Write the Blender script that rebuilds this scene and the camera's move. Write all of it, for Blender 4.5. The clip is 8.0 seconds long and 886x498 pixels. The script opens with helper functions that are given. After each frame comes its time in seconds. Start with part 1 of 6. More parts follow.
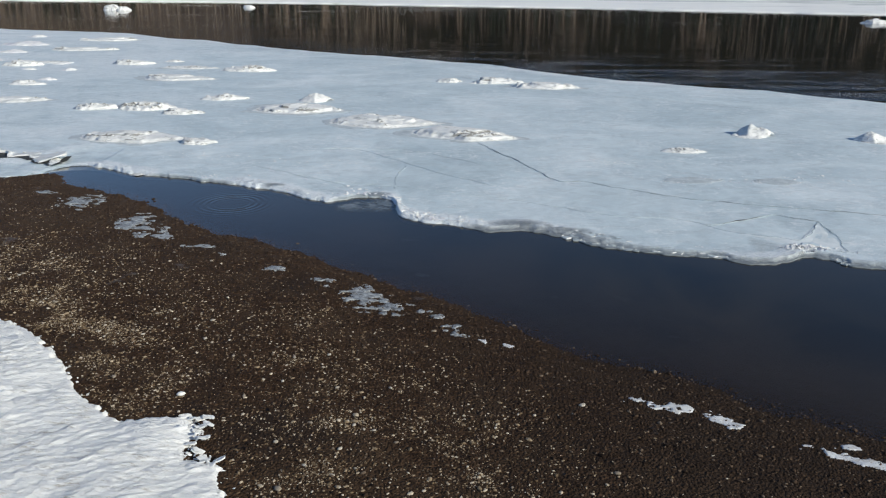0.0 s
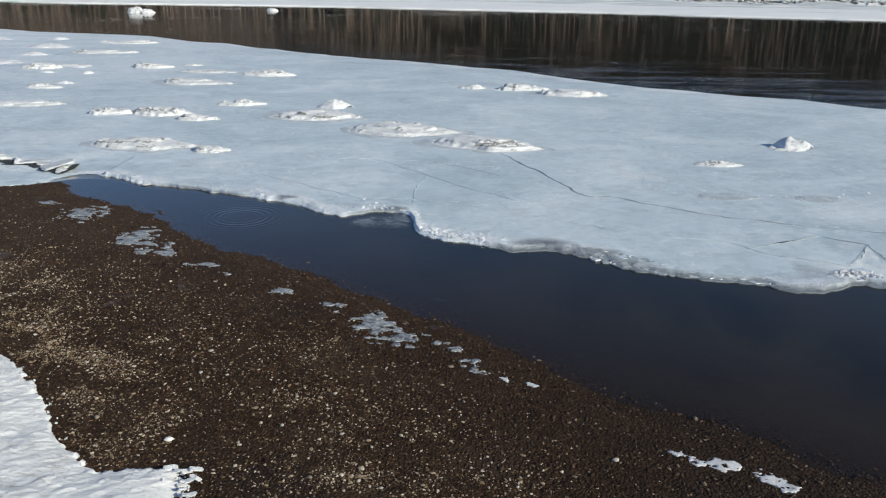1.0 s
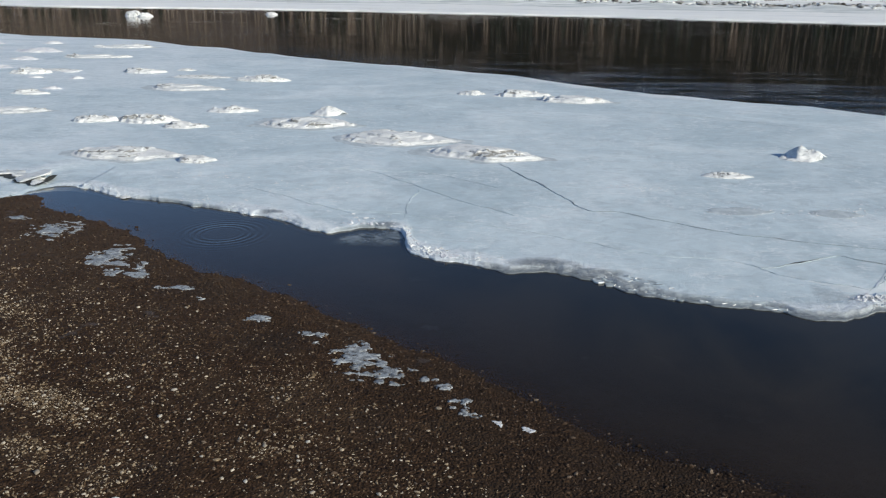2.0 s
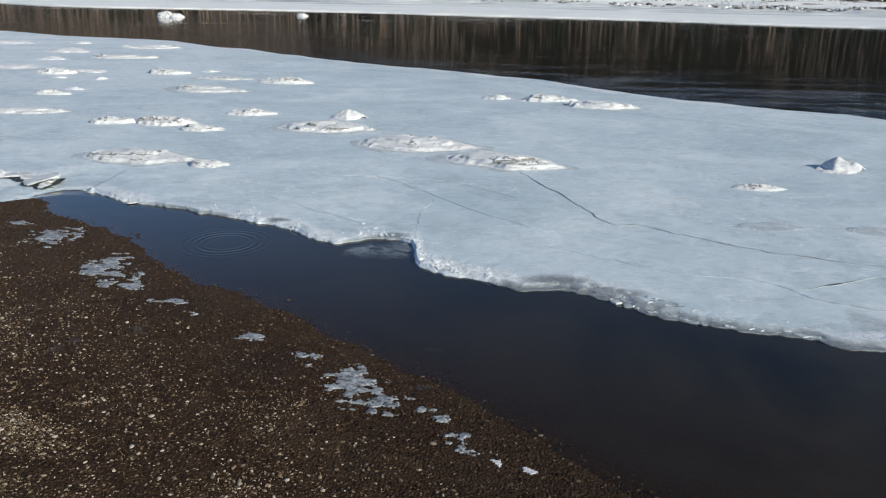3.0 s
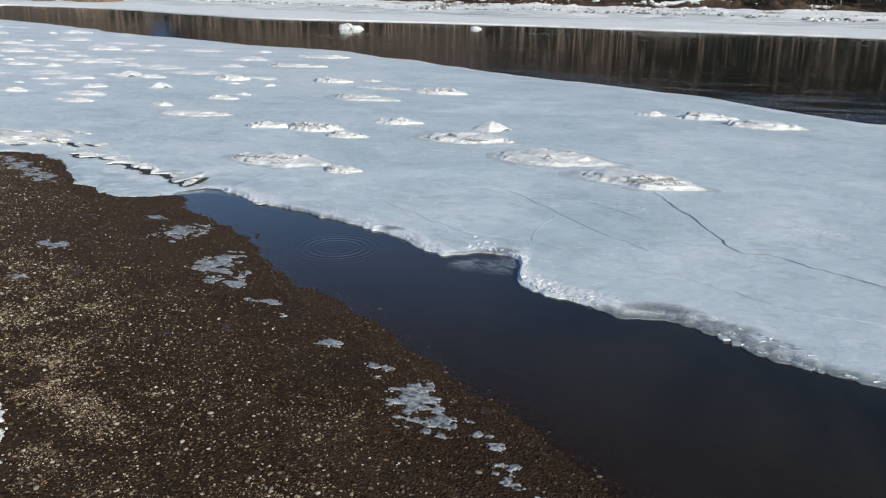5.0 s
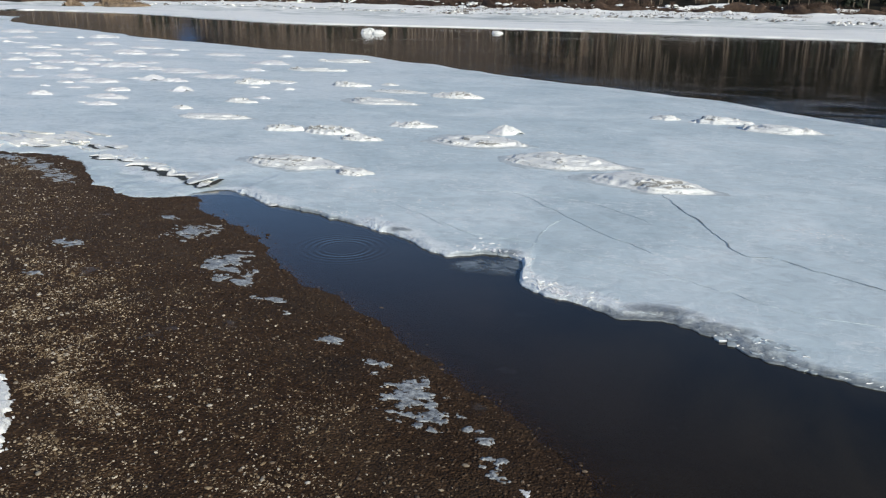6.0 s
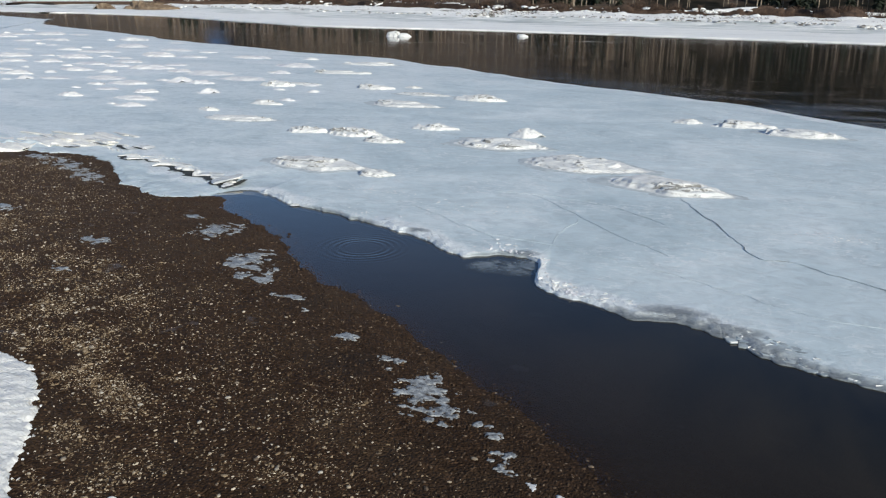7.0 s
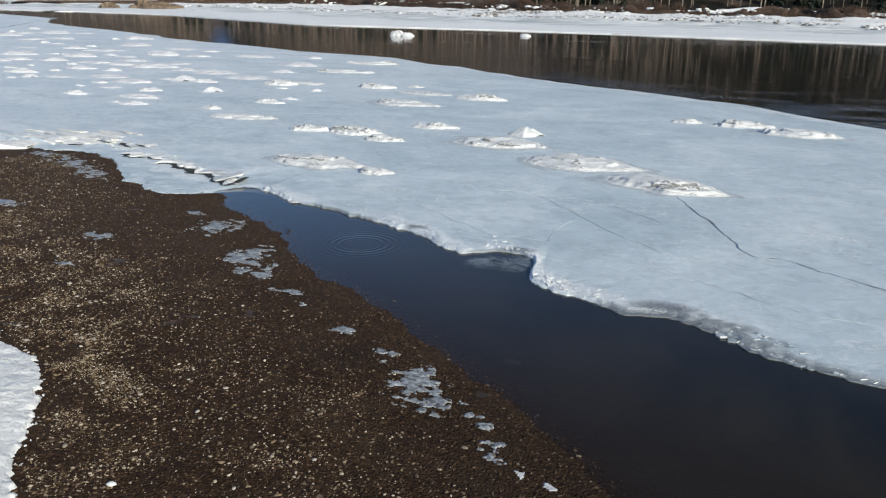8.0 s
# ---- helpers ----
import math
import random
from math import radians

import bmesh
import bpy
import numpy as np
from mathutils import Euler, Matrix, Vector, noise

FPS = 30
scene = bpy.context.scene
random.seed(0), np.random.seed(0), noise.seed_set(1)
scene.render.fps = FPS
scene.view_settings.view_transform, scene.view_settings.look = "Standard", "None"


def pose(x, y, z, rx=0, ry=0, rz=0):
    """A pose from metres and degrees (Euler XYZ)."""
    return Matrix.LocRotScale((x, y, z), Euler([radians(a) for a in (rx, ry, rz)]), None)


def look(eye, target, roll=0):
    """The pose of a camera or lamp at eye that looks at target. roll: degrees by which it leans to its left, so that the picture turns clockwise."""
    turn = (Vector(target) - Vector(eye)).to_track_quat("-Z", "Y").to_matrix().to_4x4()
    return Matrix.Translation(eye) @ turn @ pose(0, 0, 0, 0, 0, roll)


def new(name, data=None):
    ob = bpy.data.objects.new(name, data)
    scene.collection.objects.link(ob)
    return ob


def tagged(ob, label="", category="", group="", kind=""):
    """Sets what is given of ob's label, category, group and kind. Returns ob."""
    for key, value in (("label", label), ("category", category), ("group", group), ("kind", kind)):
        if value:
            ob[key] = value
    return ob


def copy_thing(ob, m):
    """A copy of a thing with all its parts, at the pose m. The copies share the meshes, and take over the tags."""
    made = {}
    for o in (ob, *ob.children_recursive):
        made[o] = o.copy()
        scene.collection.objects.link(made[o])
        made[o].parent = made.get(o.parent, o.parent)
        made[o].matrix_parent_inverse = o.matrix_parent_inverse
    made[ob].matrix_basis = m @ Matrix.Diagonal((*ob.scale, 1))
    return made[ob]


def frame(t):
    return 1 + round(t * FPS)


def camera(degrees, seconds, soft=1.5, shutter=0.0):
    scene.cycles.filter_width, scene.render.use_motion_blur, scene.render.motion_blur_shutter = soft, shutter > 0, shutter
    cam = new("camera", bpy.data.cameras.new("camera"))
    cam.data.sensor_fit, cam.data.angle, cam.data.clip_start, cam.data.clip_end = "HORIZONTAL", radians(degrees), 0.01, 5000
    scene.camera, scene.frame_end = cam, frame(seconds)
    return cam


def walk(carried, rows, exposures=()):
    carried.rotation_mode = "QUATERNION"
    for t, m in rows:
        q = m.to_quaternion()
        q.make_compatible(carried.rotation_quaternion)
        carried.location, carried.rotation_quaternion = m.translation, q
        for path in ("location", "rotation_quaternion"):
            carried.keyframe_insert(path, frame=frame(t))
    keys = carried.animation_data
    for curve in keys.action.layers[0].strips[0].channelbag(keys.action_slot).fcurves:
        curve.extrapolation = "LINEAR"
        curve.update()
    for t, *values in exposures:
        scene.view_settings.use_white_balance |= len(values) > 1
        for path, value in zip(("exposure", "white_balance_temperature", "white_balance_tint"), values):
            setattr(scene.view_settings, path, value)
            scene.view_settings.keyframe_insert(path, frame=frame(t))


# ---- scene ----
cam = camera(55.9, 8.0, soft=1.25)
PATH = [
    (0, (0.312, -0.024, 13.347), (0.28, 1.865, 12.69), 0.3),
    (0.5, (0.337, 1.403, 13.309), (0.271, 3.292, 12.655), 0.4),
    (1, (0.342, 2.779, 13.234), (0.258, 4.669, 12.585), 0.5),
    (1.5, (0.441, 4.24, 13.187), (0.353, 6.131, 12.542), 0.5),
    (2.8, (1.293, 7.391, 12.998), (1.177, 9.283, 12.361), 0.7),
    (3, (1.489, 7.746, 12.993), (1.326, 9.635, 12.356), 0.7),
    (3.5, (2.078, 8.539, 12.916), (1.701, 10.397, 12.282), 0.6),
    (4, (2.812, 9.141, 12.822), (2.319, 10.975, 12.194), 0.5),
    (5.5, (4.865, 9.372, 12.778), (4.285, 11.187, 12.173), 0.5),
    (6, (5.324, 9.053, 12.821), (4.709, 10.858, 12.219), 0.4),
    (6.5, (5.623, 8.812, 12.869), (4.971, 10.605, 12.27), 0.4),
    (7, (5.886, 8.573, 12.901), (5.215, 10.36, 12.305), 0.4),
    (7.5, (6.171, 8.344, 12.93), (5.492, 10.129, 12.335), 0.4),
    (8, (6.435, 8.1, 12.943), (5.756, 9.883, 12.346), 0.5),
]
walk(cam, [(t, look(eye, target, roll)) for t, eye, target, roll in PATH])

# ---- world, sun and exposure ----
SUN_EL, SUN_AZ = radians(24), radians(120)      # azimuth from +y towards +x
sun_way = Vector((math.sin(SUN_AZ) * math.cos(SUN_EL), math.cos(SUN_AZ) * math.cos(SUN_EL), math.sin(SUN_EL)))
world = bpy.data.worlds.new("sky")
scene.world = world
world.use_nodes = True
sky = world.node_tree.nodes.new("ShaderNodeTexSky")
sky.sky_type, sky.sun_disc = "NISHITA", False
sky.sun_elevation, sky.sun_rotation = SUN_EL, SUN_AZ
sky.air_density, sky.dust_density, sky.ozone_density = 1.0, 0.35, 3.7
sky.altitude = 1800
back = world.node_tree.nodes["Background"]
world.node_tree.links.new(sky.outputs[0], back.inputs[0])
back.inputs[1].default_value = 0.105
lamp = bpy.data.lights.new("sun", "SUN")
lamp.energy, lamp.angle, lamp.color = 4.4, radians(0.5), (1.0, 0.955, 0.81)
new("sun", lamp).matrix_world = look(sun_way * 100, (0, 0, 0))
scene.view_settings.exposure = 0.13


# ---- numeric noise ----
def lattice(ix, iy, seed):
    h = (ix.astype(np.int64) * 374761393 + iy.astype(np.int64) * 668265263 + seed * 1442695041) & 0xFFFFFFFF
    h = ((h ^ (h >> 13)) * 1274126177) & 0xFFFFFFFF
    return ((h ^ (h >> 16)) & 0xFFFF) / 65535.0


def value_noise(x, y, seed=0):
    x, y = np.asarray(x, float), np.asarray(y, float)
    ix, iy = np.floor(x), np.floor(y)
    fx, fy = x - ix, y - iy
    fx, fy = fx * fx * (3 - 2 * fx), fy * fy * (3 - 2 * fy)
    a, b = lattice(ix, iy, seed), lattice(ix + 1, iy, seed)
    c, d = lattice(ix, iy + 1, seed), lattice(ix + 1, iy + 1, seed)
    return ((a + (b - a) * fx) * (1 - fy) + (c + (d - c) * fx) * fy) * 2 - 1


def fbm(x, y, size, octaves=3, seed=0):
    total, amp, f = 0.0, 1.0, 1.0 / size
    for k in range(octaves):
        total = total + amp * value_noise(np.asarray(x) * f + 17.3 * k, np.asarray(y) * f - 9.1 * k, seed + k)
        amp, f = amp * 0.5, f * 2.03
    return total


def smooth(a, b, v):
    s = np.clip((np.asarray(v, float) - a) / (b - a), 0, 1)
    return s * s * (3 - 2 * s)


def curve_through(points, per=6):
    """A smooth line through the plan's points."""
    p = np.array(points, float)
    p = np.vstack([2 * p[0] - p[1], p, 2 * p[-1] - p[-2]])
    out = []
    for i in range(1, len(p) - 2):
        for u in np.linspace(0, 1, per, endpoint=False):
            a, b, c, d = p[i - 1], p[i], p[i + 1], p[i + 2]
            out.append(0.5 * (2 * b + (c - a) * u + (2 * a - 5 * b + 4 * c - d) * u * u + (3 * b - a - 3 * c + d) * u ** 3))
    out.append(p[-2])
    return np.array(out)


def resample(line, step_at):
    """Points along a line, with a step that depends on the place."""
    seg = np.linalg.norm(np.diff(line, axis=0), axis=1)
    s = np.concatenate([[0], np.cumsum(seg)])
    at, places = 0.0, []
    while at < s[-1]:
        q = np.array([np.interp(at, s, line[:, 0]), np.interp(at, s, line[:, 1])])
        places.append(q)
        at += step_at(q)
    places.append(line[-1])
    return np.array(places)


def side_distance(x, y, line):
    """Distance to a line, positive on its right as it runs."""
    x, y = np.asarray(x, float), np.asarray(y, float)
    best, lean = np.full(x.shape, 1e9), np.zeros(x.shape)
    for (ax, ay), (bx, by) in zip(line[:-1], line[1:]):
        dx, dy = bx - ax, by - ay
        u = np.clip(((x - ax) * dx + (y - ay) * dy) / (dx * dx + dy * dy), 0, 1)
        ex, ey = x - ax - u * dx, y - ay - u * dy
        dist = ex * ex + ey * ey
        off = (dy * (x - ax) - dx * (y - ay)) / math.hypot(dx, dy)
        tie = np.abs(dist - best) < 1e-7 * (1 + best)
        take = np.where(tie, np.abs(off) > np.abs(lean), dist < best)
        best, lean = np.minimum(best, dist), np.where(take, off, lean)
    return np.sqrt(best) * np.where(lean > 0, 1.0, -1.0)


# ---- the plan ----
BEACH_LINE = curve_through([(-300, 172), (-130, 98), (-80, 75), (-60, 66), (-47, 61.8), (-42, 61.2), (-39, 59.6), (-33, 55.4), (-28.4, 52.8), (-25.6, 52.3), (-24.2, 50.1), (-22.6, 49.1), (-20.4, 47.9), (-18.2, 46.5),
                            (-16.6, 45.1), (-15.3, 43.3), (-13.9, 41.9), (-12.3, 40.45), (-10.1, 39.5), (-8.6, 38.5), (-6.9, 37.35), (-4.7, 35.4), (-2.0, 33.3), (0, 31.4), (2.1, 29.5),
                            (4.3, 27.45), (6.1, 26.05), (7.9, 25.25), (9.5, 23.95), (11.2, 22.75), (12.9, 21.6), (20, 17.3), (60, -10), (400, -200)])
ICE_NEAR = curve_through([(-300, 172), (-130, 95), (-80, 70.5), (-60, 61.5), (-47.5, 58.6), (-45.4, 59.3), (-43.5, 59.2), (-41.6, 58.3), (-39.3, 57.3), (-37.3, 55.6), (-35, 53.5), (-32.6, 51.8), (-30.8, 51.2), (-29.0, 50.2), (-27.6, 50.6), (-26.9, 52.0),
                          (-25.9, 53.9), (-24.2, 54.4), (-21, 52.7), (-17.6, 51.5), (-14.4, 50.5), (-12.4, 49.7), (-10.4, 48.5), (-8.5, 47), (-7, 46.4), (-5.5, 47.4),
                          (-3.7, 46.95), (-3.3, 46.2), (-3.12, 45.3), (-3.1, 44.6), (-2.6, 43.6), (-1.5, 42.75), (1, 41.95), (2.8, 41.4), (4.4, 41.5), (5.8, 40.4), (7.3, 39.25), (9.8, 38.2),
                          (11.8, 38), (14.2, 37.1), (15.9, 37.3), (17.2, 38.1), (18.6, 37), (20.1, 36.3), (40, 29), (120, 0)])
ICE_OUTER = curve_through([(-700, 470), (-300, 291), (-262, 273), (-228, 239), (-168, 206), (-128, 183), (-107, 174), (-87, 164), (-66, 158), (-54, 151), (-40, 141.5),
                           (-28, 132.5), (-18, 125), (-9, 120), (-1, 115.5), (5, 112.3), (10, 106), (16, 100), (25, 94.6), (32, 90.8), (42, 82.5), (70, 64), (160, 20)])
FAR_LINE = curve_through([(-3000, 900), (-700, 420), (-362, 352), (-325, 350), (-285, 344), (-243, 331), (-195, 305), (-142, 280), (-90, 276), (-52, 273), (-16, 266),
                          (14, 260), (37, 255), (62, 246), (113, 231), (250, 190), (700, 60), (3000, -900)])
SNOW_EDGE = curve_through([(-60, 40), (-34, 36), (-22, 30.6), (-18, 28.2), (-16.4, 27.75), (-15.0, 26.9), (-14.0, 26.0), (-12.8, 24.6), (-11.9, 23.5), (-10.9, 22.1), (-9.9, 21.2),
                           (-9.3, 20.65), (-8.4, 20.7), (-7.5, 21.0), (-7.0, 20.5), (-6.85, 19.6), (-6.75, 18.9), (-5.75, 18.75), (-5.6, 17.9), (-5.2, 17.2), (-4.3, 15), (-3, 11), (0, 3), (4, -10)])
# heaps of snow up the sheet: place and width
FAR_HEAPS = [(-46.1, 94.9, 1.8), (-47.6, 103.6, 1.6), (-51.4, 109.8, 1.9), (-52.8, 104.0, 1.5), (-59.2, 97.5, 2.7), (-59.9, 84.1, 2.8), (-62.8, 84.4, 1.0), (-63.3, 89.3, 4.7),
             (-64.3, 113.6, 5.5), (-64.4, 123.1, 3.1), (-66.6, 106.6, 3.3), (-66.8, 95.3, 2.6), (-68.1, 134.6, 5.6), (-70.8, 107.0, 3.4), (-72.6, 88.7, 3.1), (-72.9, 148.1, 3.3),
             (-73.2, 117.8, 6.1), (-73.3, 95.8, 2.4), (-73.7, 107.3, 2.1), (-75.1, 118.9, 3.7), (-75.3, 102.4, 4.8), (-78.4, 95.5, 1.0), (-78.9, 99.9, 2.4), (-79.5, 118.8, 3.4)]
FAR_HEAPS_WEST = [(-83.1, 106.3, 5.1), (-84.3, 146.7, 6.5), (-87.2, 121.6, 7.0), (-87.9, 128.3, 3.5), (-89.4, 113.9, 2.9), (-89.5, 103.3, 3.9), (-93.4, 101.4, 2.4), (-94.8, 142.9, 5.0),
                  (-94.9, 122.4, 3.9), (-95.0, 99.7, 1.5), (-96.4, 114.8, 4.4), (-97.2, 110.1, 1.6), (-98.5, 129.5, 4.8), (-99.5, 153.6, 2.9), (-100.2, 106.6, 4.9), (-101.7, 123.9, 5.4),
                  (-103.0, 119.6, 1.7), (-103.2, 143.2, 5.9), (-105.7, 135.7, 3.5), (-106.9, 110.7, 2.1), (-107.3, 115.0, 1.5), (-108.8, 156.0, 5.9), (-110.9, 137.6, 2.4), (-111.5, 124.3, 4.0)]
FARTHEST_HEAPS = [(-113.8, 133.1, 5.2), (-118.6, 123.4, 4.6), (-118.8, 135.1, 2.2), (-119.0, 120.4, 2.3), (-120.1, 146.3, 7.1), (-122.3, 134.9, 2.7), (-123.8, 175.8, 3.2), (-124.9, 161.5, 6.0),
                  (-127.7, 132.1, 6.2), (-129.9, 148.6, 4.8), (-130.8, 154.1, 1.9), (-139.7, 145.3, 3.0), (-141.7, 181.5, 7.1), (-144.1, 157.7, 2.9), (-144.7, 177.1, 1.8), (-149.4, 159.3, 2.4),
                  (-157.1, 172.8, 6.3), (-161.5, 167.6, 5.7), (-169.5, 193.1, 5.2), (-178.1, 191.4, 7.9), (-179.9, 177.3, 6.8), (-185.4, 187.1, 8.0)]


def ground_height(x, y):
    x, y = np.asarray(x, float), np.asarray(y, float)
    d = side_distance(x, y, BEACH_LINE)
    e = np.clip(d, 0, 400)
    beach = 0.42 * (1 - np.exp(-e / 4.0)) + 0.028 * np.minimum(e, 60)
    bed = -0.13 * np.clip(-d, 0, 12)
    z = np.where(d > 0, beach, bed)
    near = smooth(60, 20, np.abs(d))
    z = z + near * (0.035 * fbm(x, y, 2.6, 3, 3) + 0.018 * fbm(x, y, 0.7, 2, 8) + 0.012 * fbm(x, y, 0.35, 1, 21))
    return z + 0.06 * fbm(x, y, 9, 2, 5) * smooth(2, 8, d)


def far_height(x, y, df):
    """Shelf ice, bank, cut edge and wooded hill on the other side of the river."""
    rough = fbm(x, y, 9, 4, 31)
    z = np.where(df < 0, -1.5, 0.28)
    z = z + smooth(44, 130, df) * 0.8 + smooth(110, 160, df) * 0.6
    z = z + smooth(42, 70, df) * smooth(175, 148, df) * (0.9 * np.abs(fbm(x * 0.45, y, 9, 4, 33)) + 0.20 * rough)
    cut = 164 + 7 * fbm(x, y, 38, 2, 40)
    z = z + smooth(cut - 3.0, cut + 3.5, df) * (2.9 + 1.0 * fbm(x, y, 24, 2, 44))
    # a side valley opens towards the north-west
    aside = np.abs((x + 227) * 0.815 + (y - 335) * 0.58)
    hill = (smooth(196, 470, df) * (98 + 26 * fbm(x, y, 190, 3, 50)) + smooth(300, 900, df) * 40) * smooth(1150, 850, df) * (0.30 + 0.70 * smooth(3, 46, aside))
    return z + hill + smooth(210, 300, df) * rough * 1.2


# ---- materials ----
def material(name):
    m = bpy.data.materials.new(name)
    m.use_nodes = True
    nt = m.node_tree
    return m, nt, nt.nodes["Principled BSDF"]


def node(nt, kind, ins=None, **props):
    n = nt.nodes.new(kind)
    for k, v in props.items():
        setattr(n, k, v)
    for k, v in (ins or {}).items():
        if isinstance(v, bpy.types.NodeSocket):
            nt.links.new(v, n.inputs[k])
        else:
            n.inputs[k].default_value = v
    return n


def position(nt, scale=(1, 1, 1)):
    g = node(nt, "ShaderNodeNewGeometry")
    return node(nt, "ShaderNodeMapping", {0: g.outputs["Position"], 3: scale}).outputs[0]


def grain(nt, where, scale, detail=4, rough=0.6, distort=0.0):
    return node(nt, "ShaderNodeTexNoise", {"Vector": where, "Scale": scale, "Detail": detail, "Roughness": rough, "Distortion": distort}).outputs[0]


def ramp(nt, fac, stops):
    r = node(nt, "ShaderNodeValToRGB", {0: fac})
    el = r.color_ramp.elements
    while len(el) < len(stops):
        el.new(0.5)
    for e, (p, c) in zip(el, stops):
        e.position, e.color = p, (*c, 1) if len(c) == 3 else c
    return r.outputs[0]


def mixed(nt, fac, a, b, blend="MIX"):
    n = node(nt, "ShaderNodeMix", {0: fac, 6: a, 7: b}, data_type="RGBA", blend_type=blend)
    return n.outputs[2]


def maths(nt, op, a, b=0.5, c=0.5):
    return node(nt, "ShaderNodeMath", {0: a, 1: b, 2: c}, operation=op).outputs[0]


def bumped(nt, bsdf, height, distance, strength=1.0, normal=None):
    b = node(nt, "ShaderNodeBump", {"Strength": strength, "Distance": distance, "Height": height})
    if normal is not None:
        nt.links.new(normal, b.inputs["Normal"])
    nt.links.new(b.outputs[0], bsdf.inputs["Normal"])
    return b.outputs[0]


def grey(v):
    return (v, v, v)


def make_gravel():
    m, nt, b = material("wet_gravel")
    p = position(nt)
    big = grain(nt, p, 0.35, 4)
    mid = grain(nt, p, 3.0, 5)
    cells = node(nt, "ShaderNodeTexVoronoi", {"Vector": p, "Scale": 11.0}, feature="F1")
    tone = ramp(nt, mid, [(0.3, (0.037, 0.0205, 0.0115)), (0.55, (0.063, 0.0365, 0.0210)), (0.8, (0.088, 0.053, 0.0320))])
    speck = ramp(nt, node(nt, "ShaderNodeSeparateColor", {0: cells.outputs["Color"]}).outputs[0], [(0.0, grey(0.55)), (0.8, grey(1.0)), (0.95, grey(1.8))])
    tone = mixed(nt, 0.85, tone, speck, "MULTIPLY")
    dust = ramp(nt, big, [(0.48, grey(0)), (0.68, grey(0.45))])
    tone = mixed(nt, dust, tone, (0.080, 0.054, 0.034, 1))
    # noise sets the damp patches; the tone also darkens towards the east
    damp_and_east = ramp(nt, grain(nt, p, 0.22, 3, 0.5), [(0.32, grey(0.6)), (0.42, grey(0.0))])
    dark_east = node(nt, "ShaderNodeMapRange", {0: node(nt, "ShaderNodeSeparateXYZ", {0: p}).outputs[0], 1: -3.0, 2: 8.0, 3: 0.0, 4: 0.62}).outputs[0]
    damp_and_east = maths(nt, "MAXIMUM", damp_and_east, dark_east)
    tone = mixed(nt, damp_and_east, tone, (0.028, 0.0205, 0.0165, 1))
    # the tone turns paler from y = 30 to y = 46
    paler_far = node(nt, "ShaderNodeMapRange", {0: node(nt, "ShaderNodeSeparateXYZ", {0: p}).outputs[1], 1: 30.0, 2: 46.0, 3: 0.0, 4: 0.42}).outputs[0]
    tone = mixed(nt, paler_far, tone, (0.112, 0.076, 0.053, 1))
    height = node(nt, "ShaderNodeSeparateXYZ", {0: p}).outputs[2]
    level = maths(nt, "ADD", height, maths(nt, "MULTIPLY_ADD", big, 0.5, -0.25))
    wet = node(nt, "ShaderNodeMapRange", {0: level, 1: 0.36, 2: 0.72, 3: 0.18, 4: 0.0}).outputs[0]
    tone = mixed(nt, wet, tone, mixed(nt, 1.0, tone, (0.50, 0.48, 0.47, 1), "MULTIPLY"))
    silt = node(nt, "ShaderNodeMapRange", {0: height, 1: -0.03, 2: -0.3, 3: 0.0, 4: 0.85}).outputs[0]
    tone = mixed(nt, silt, tone, (0.070, 0.054, 0.041, 1))
    nt.links.new(tone, b.inputs["Base Color"])
    pool = ramp(nt, grain(nt, p, 0.55, 4, 0.55), [(0.28, grey(0.8)), (0.33, grey(0))])
    nt.links.new(mixed(nt, pool, ramp(nt, mid, [(0.3, grey(0.6)), (0.7, grey(0.9))]), grey(0.38) + (1,)), b.inputs["Roughness"])
    nt.links.new(maths(nt, "MULTIPLY_ADD", pool, 0.34, 0.06), b.inputs["Specular IOR Level"])
    lumps = maths(nt, "ADD", maths(nt, "MULTIPLY", cells.outputs["Distance"], -0.6), maths(nt, "MULTIPLY", grain(nt, p, 16, 3), 0.7))
    bumped(nt, b, lumps, 0.16, 1.0)
    return m


def make_snow(name, dirt=0.25, tint=(0.86, 0.87, 0.88), scale=1.0, icy=0.0):
    m, nt, b = material(name)
    p = position(nt)
    big, fine = grain(nt, p, 0.8 * scale, 5, 0.6, 0.4), grain(nt, p, 7 * scale, 5, 0.65)
    clean = ramp(nt, big, [(0.3, tuple(c * (0.82 - 0.2 * icy) for c in tint[:2]) + (tint[2] * (0.86 - 0.14 * icy),)), (0.6, tint)])
    brown = ramp(nt, grain(nt, p, 2.4 * scale, 6, 0.75, 0.6), [(0.50, grey(0)), (0.70, grey(dirt))])
    tone = mixed(nt, brown, clean, (0.33, 0.27, 0.20, 1))
    nt.links.new(tone, b.inputs["Base Color"])
    b.inputs["Roughness"].default_value = 0.55
    b.inputs["Specular IOR Level"].default_value = 0.3
    b.inputs["Subsurface Weight"].default_value = 0.0
    bumped(nt, b, maths(nt, "ADD", maths(nt, "MULTIPLY", big, 0.9), maths(nt, "MULTIPLY", fine, 0.45)), 0.12 / scale, 0.7)
    return m


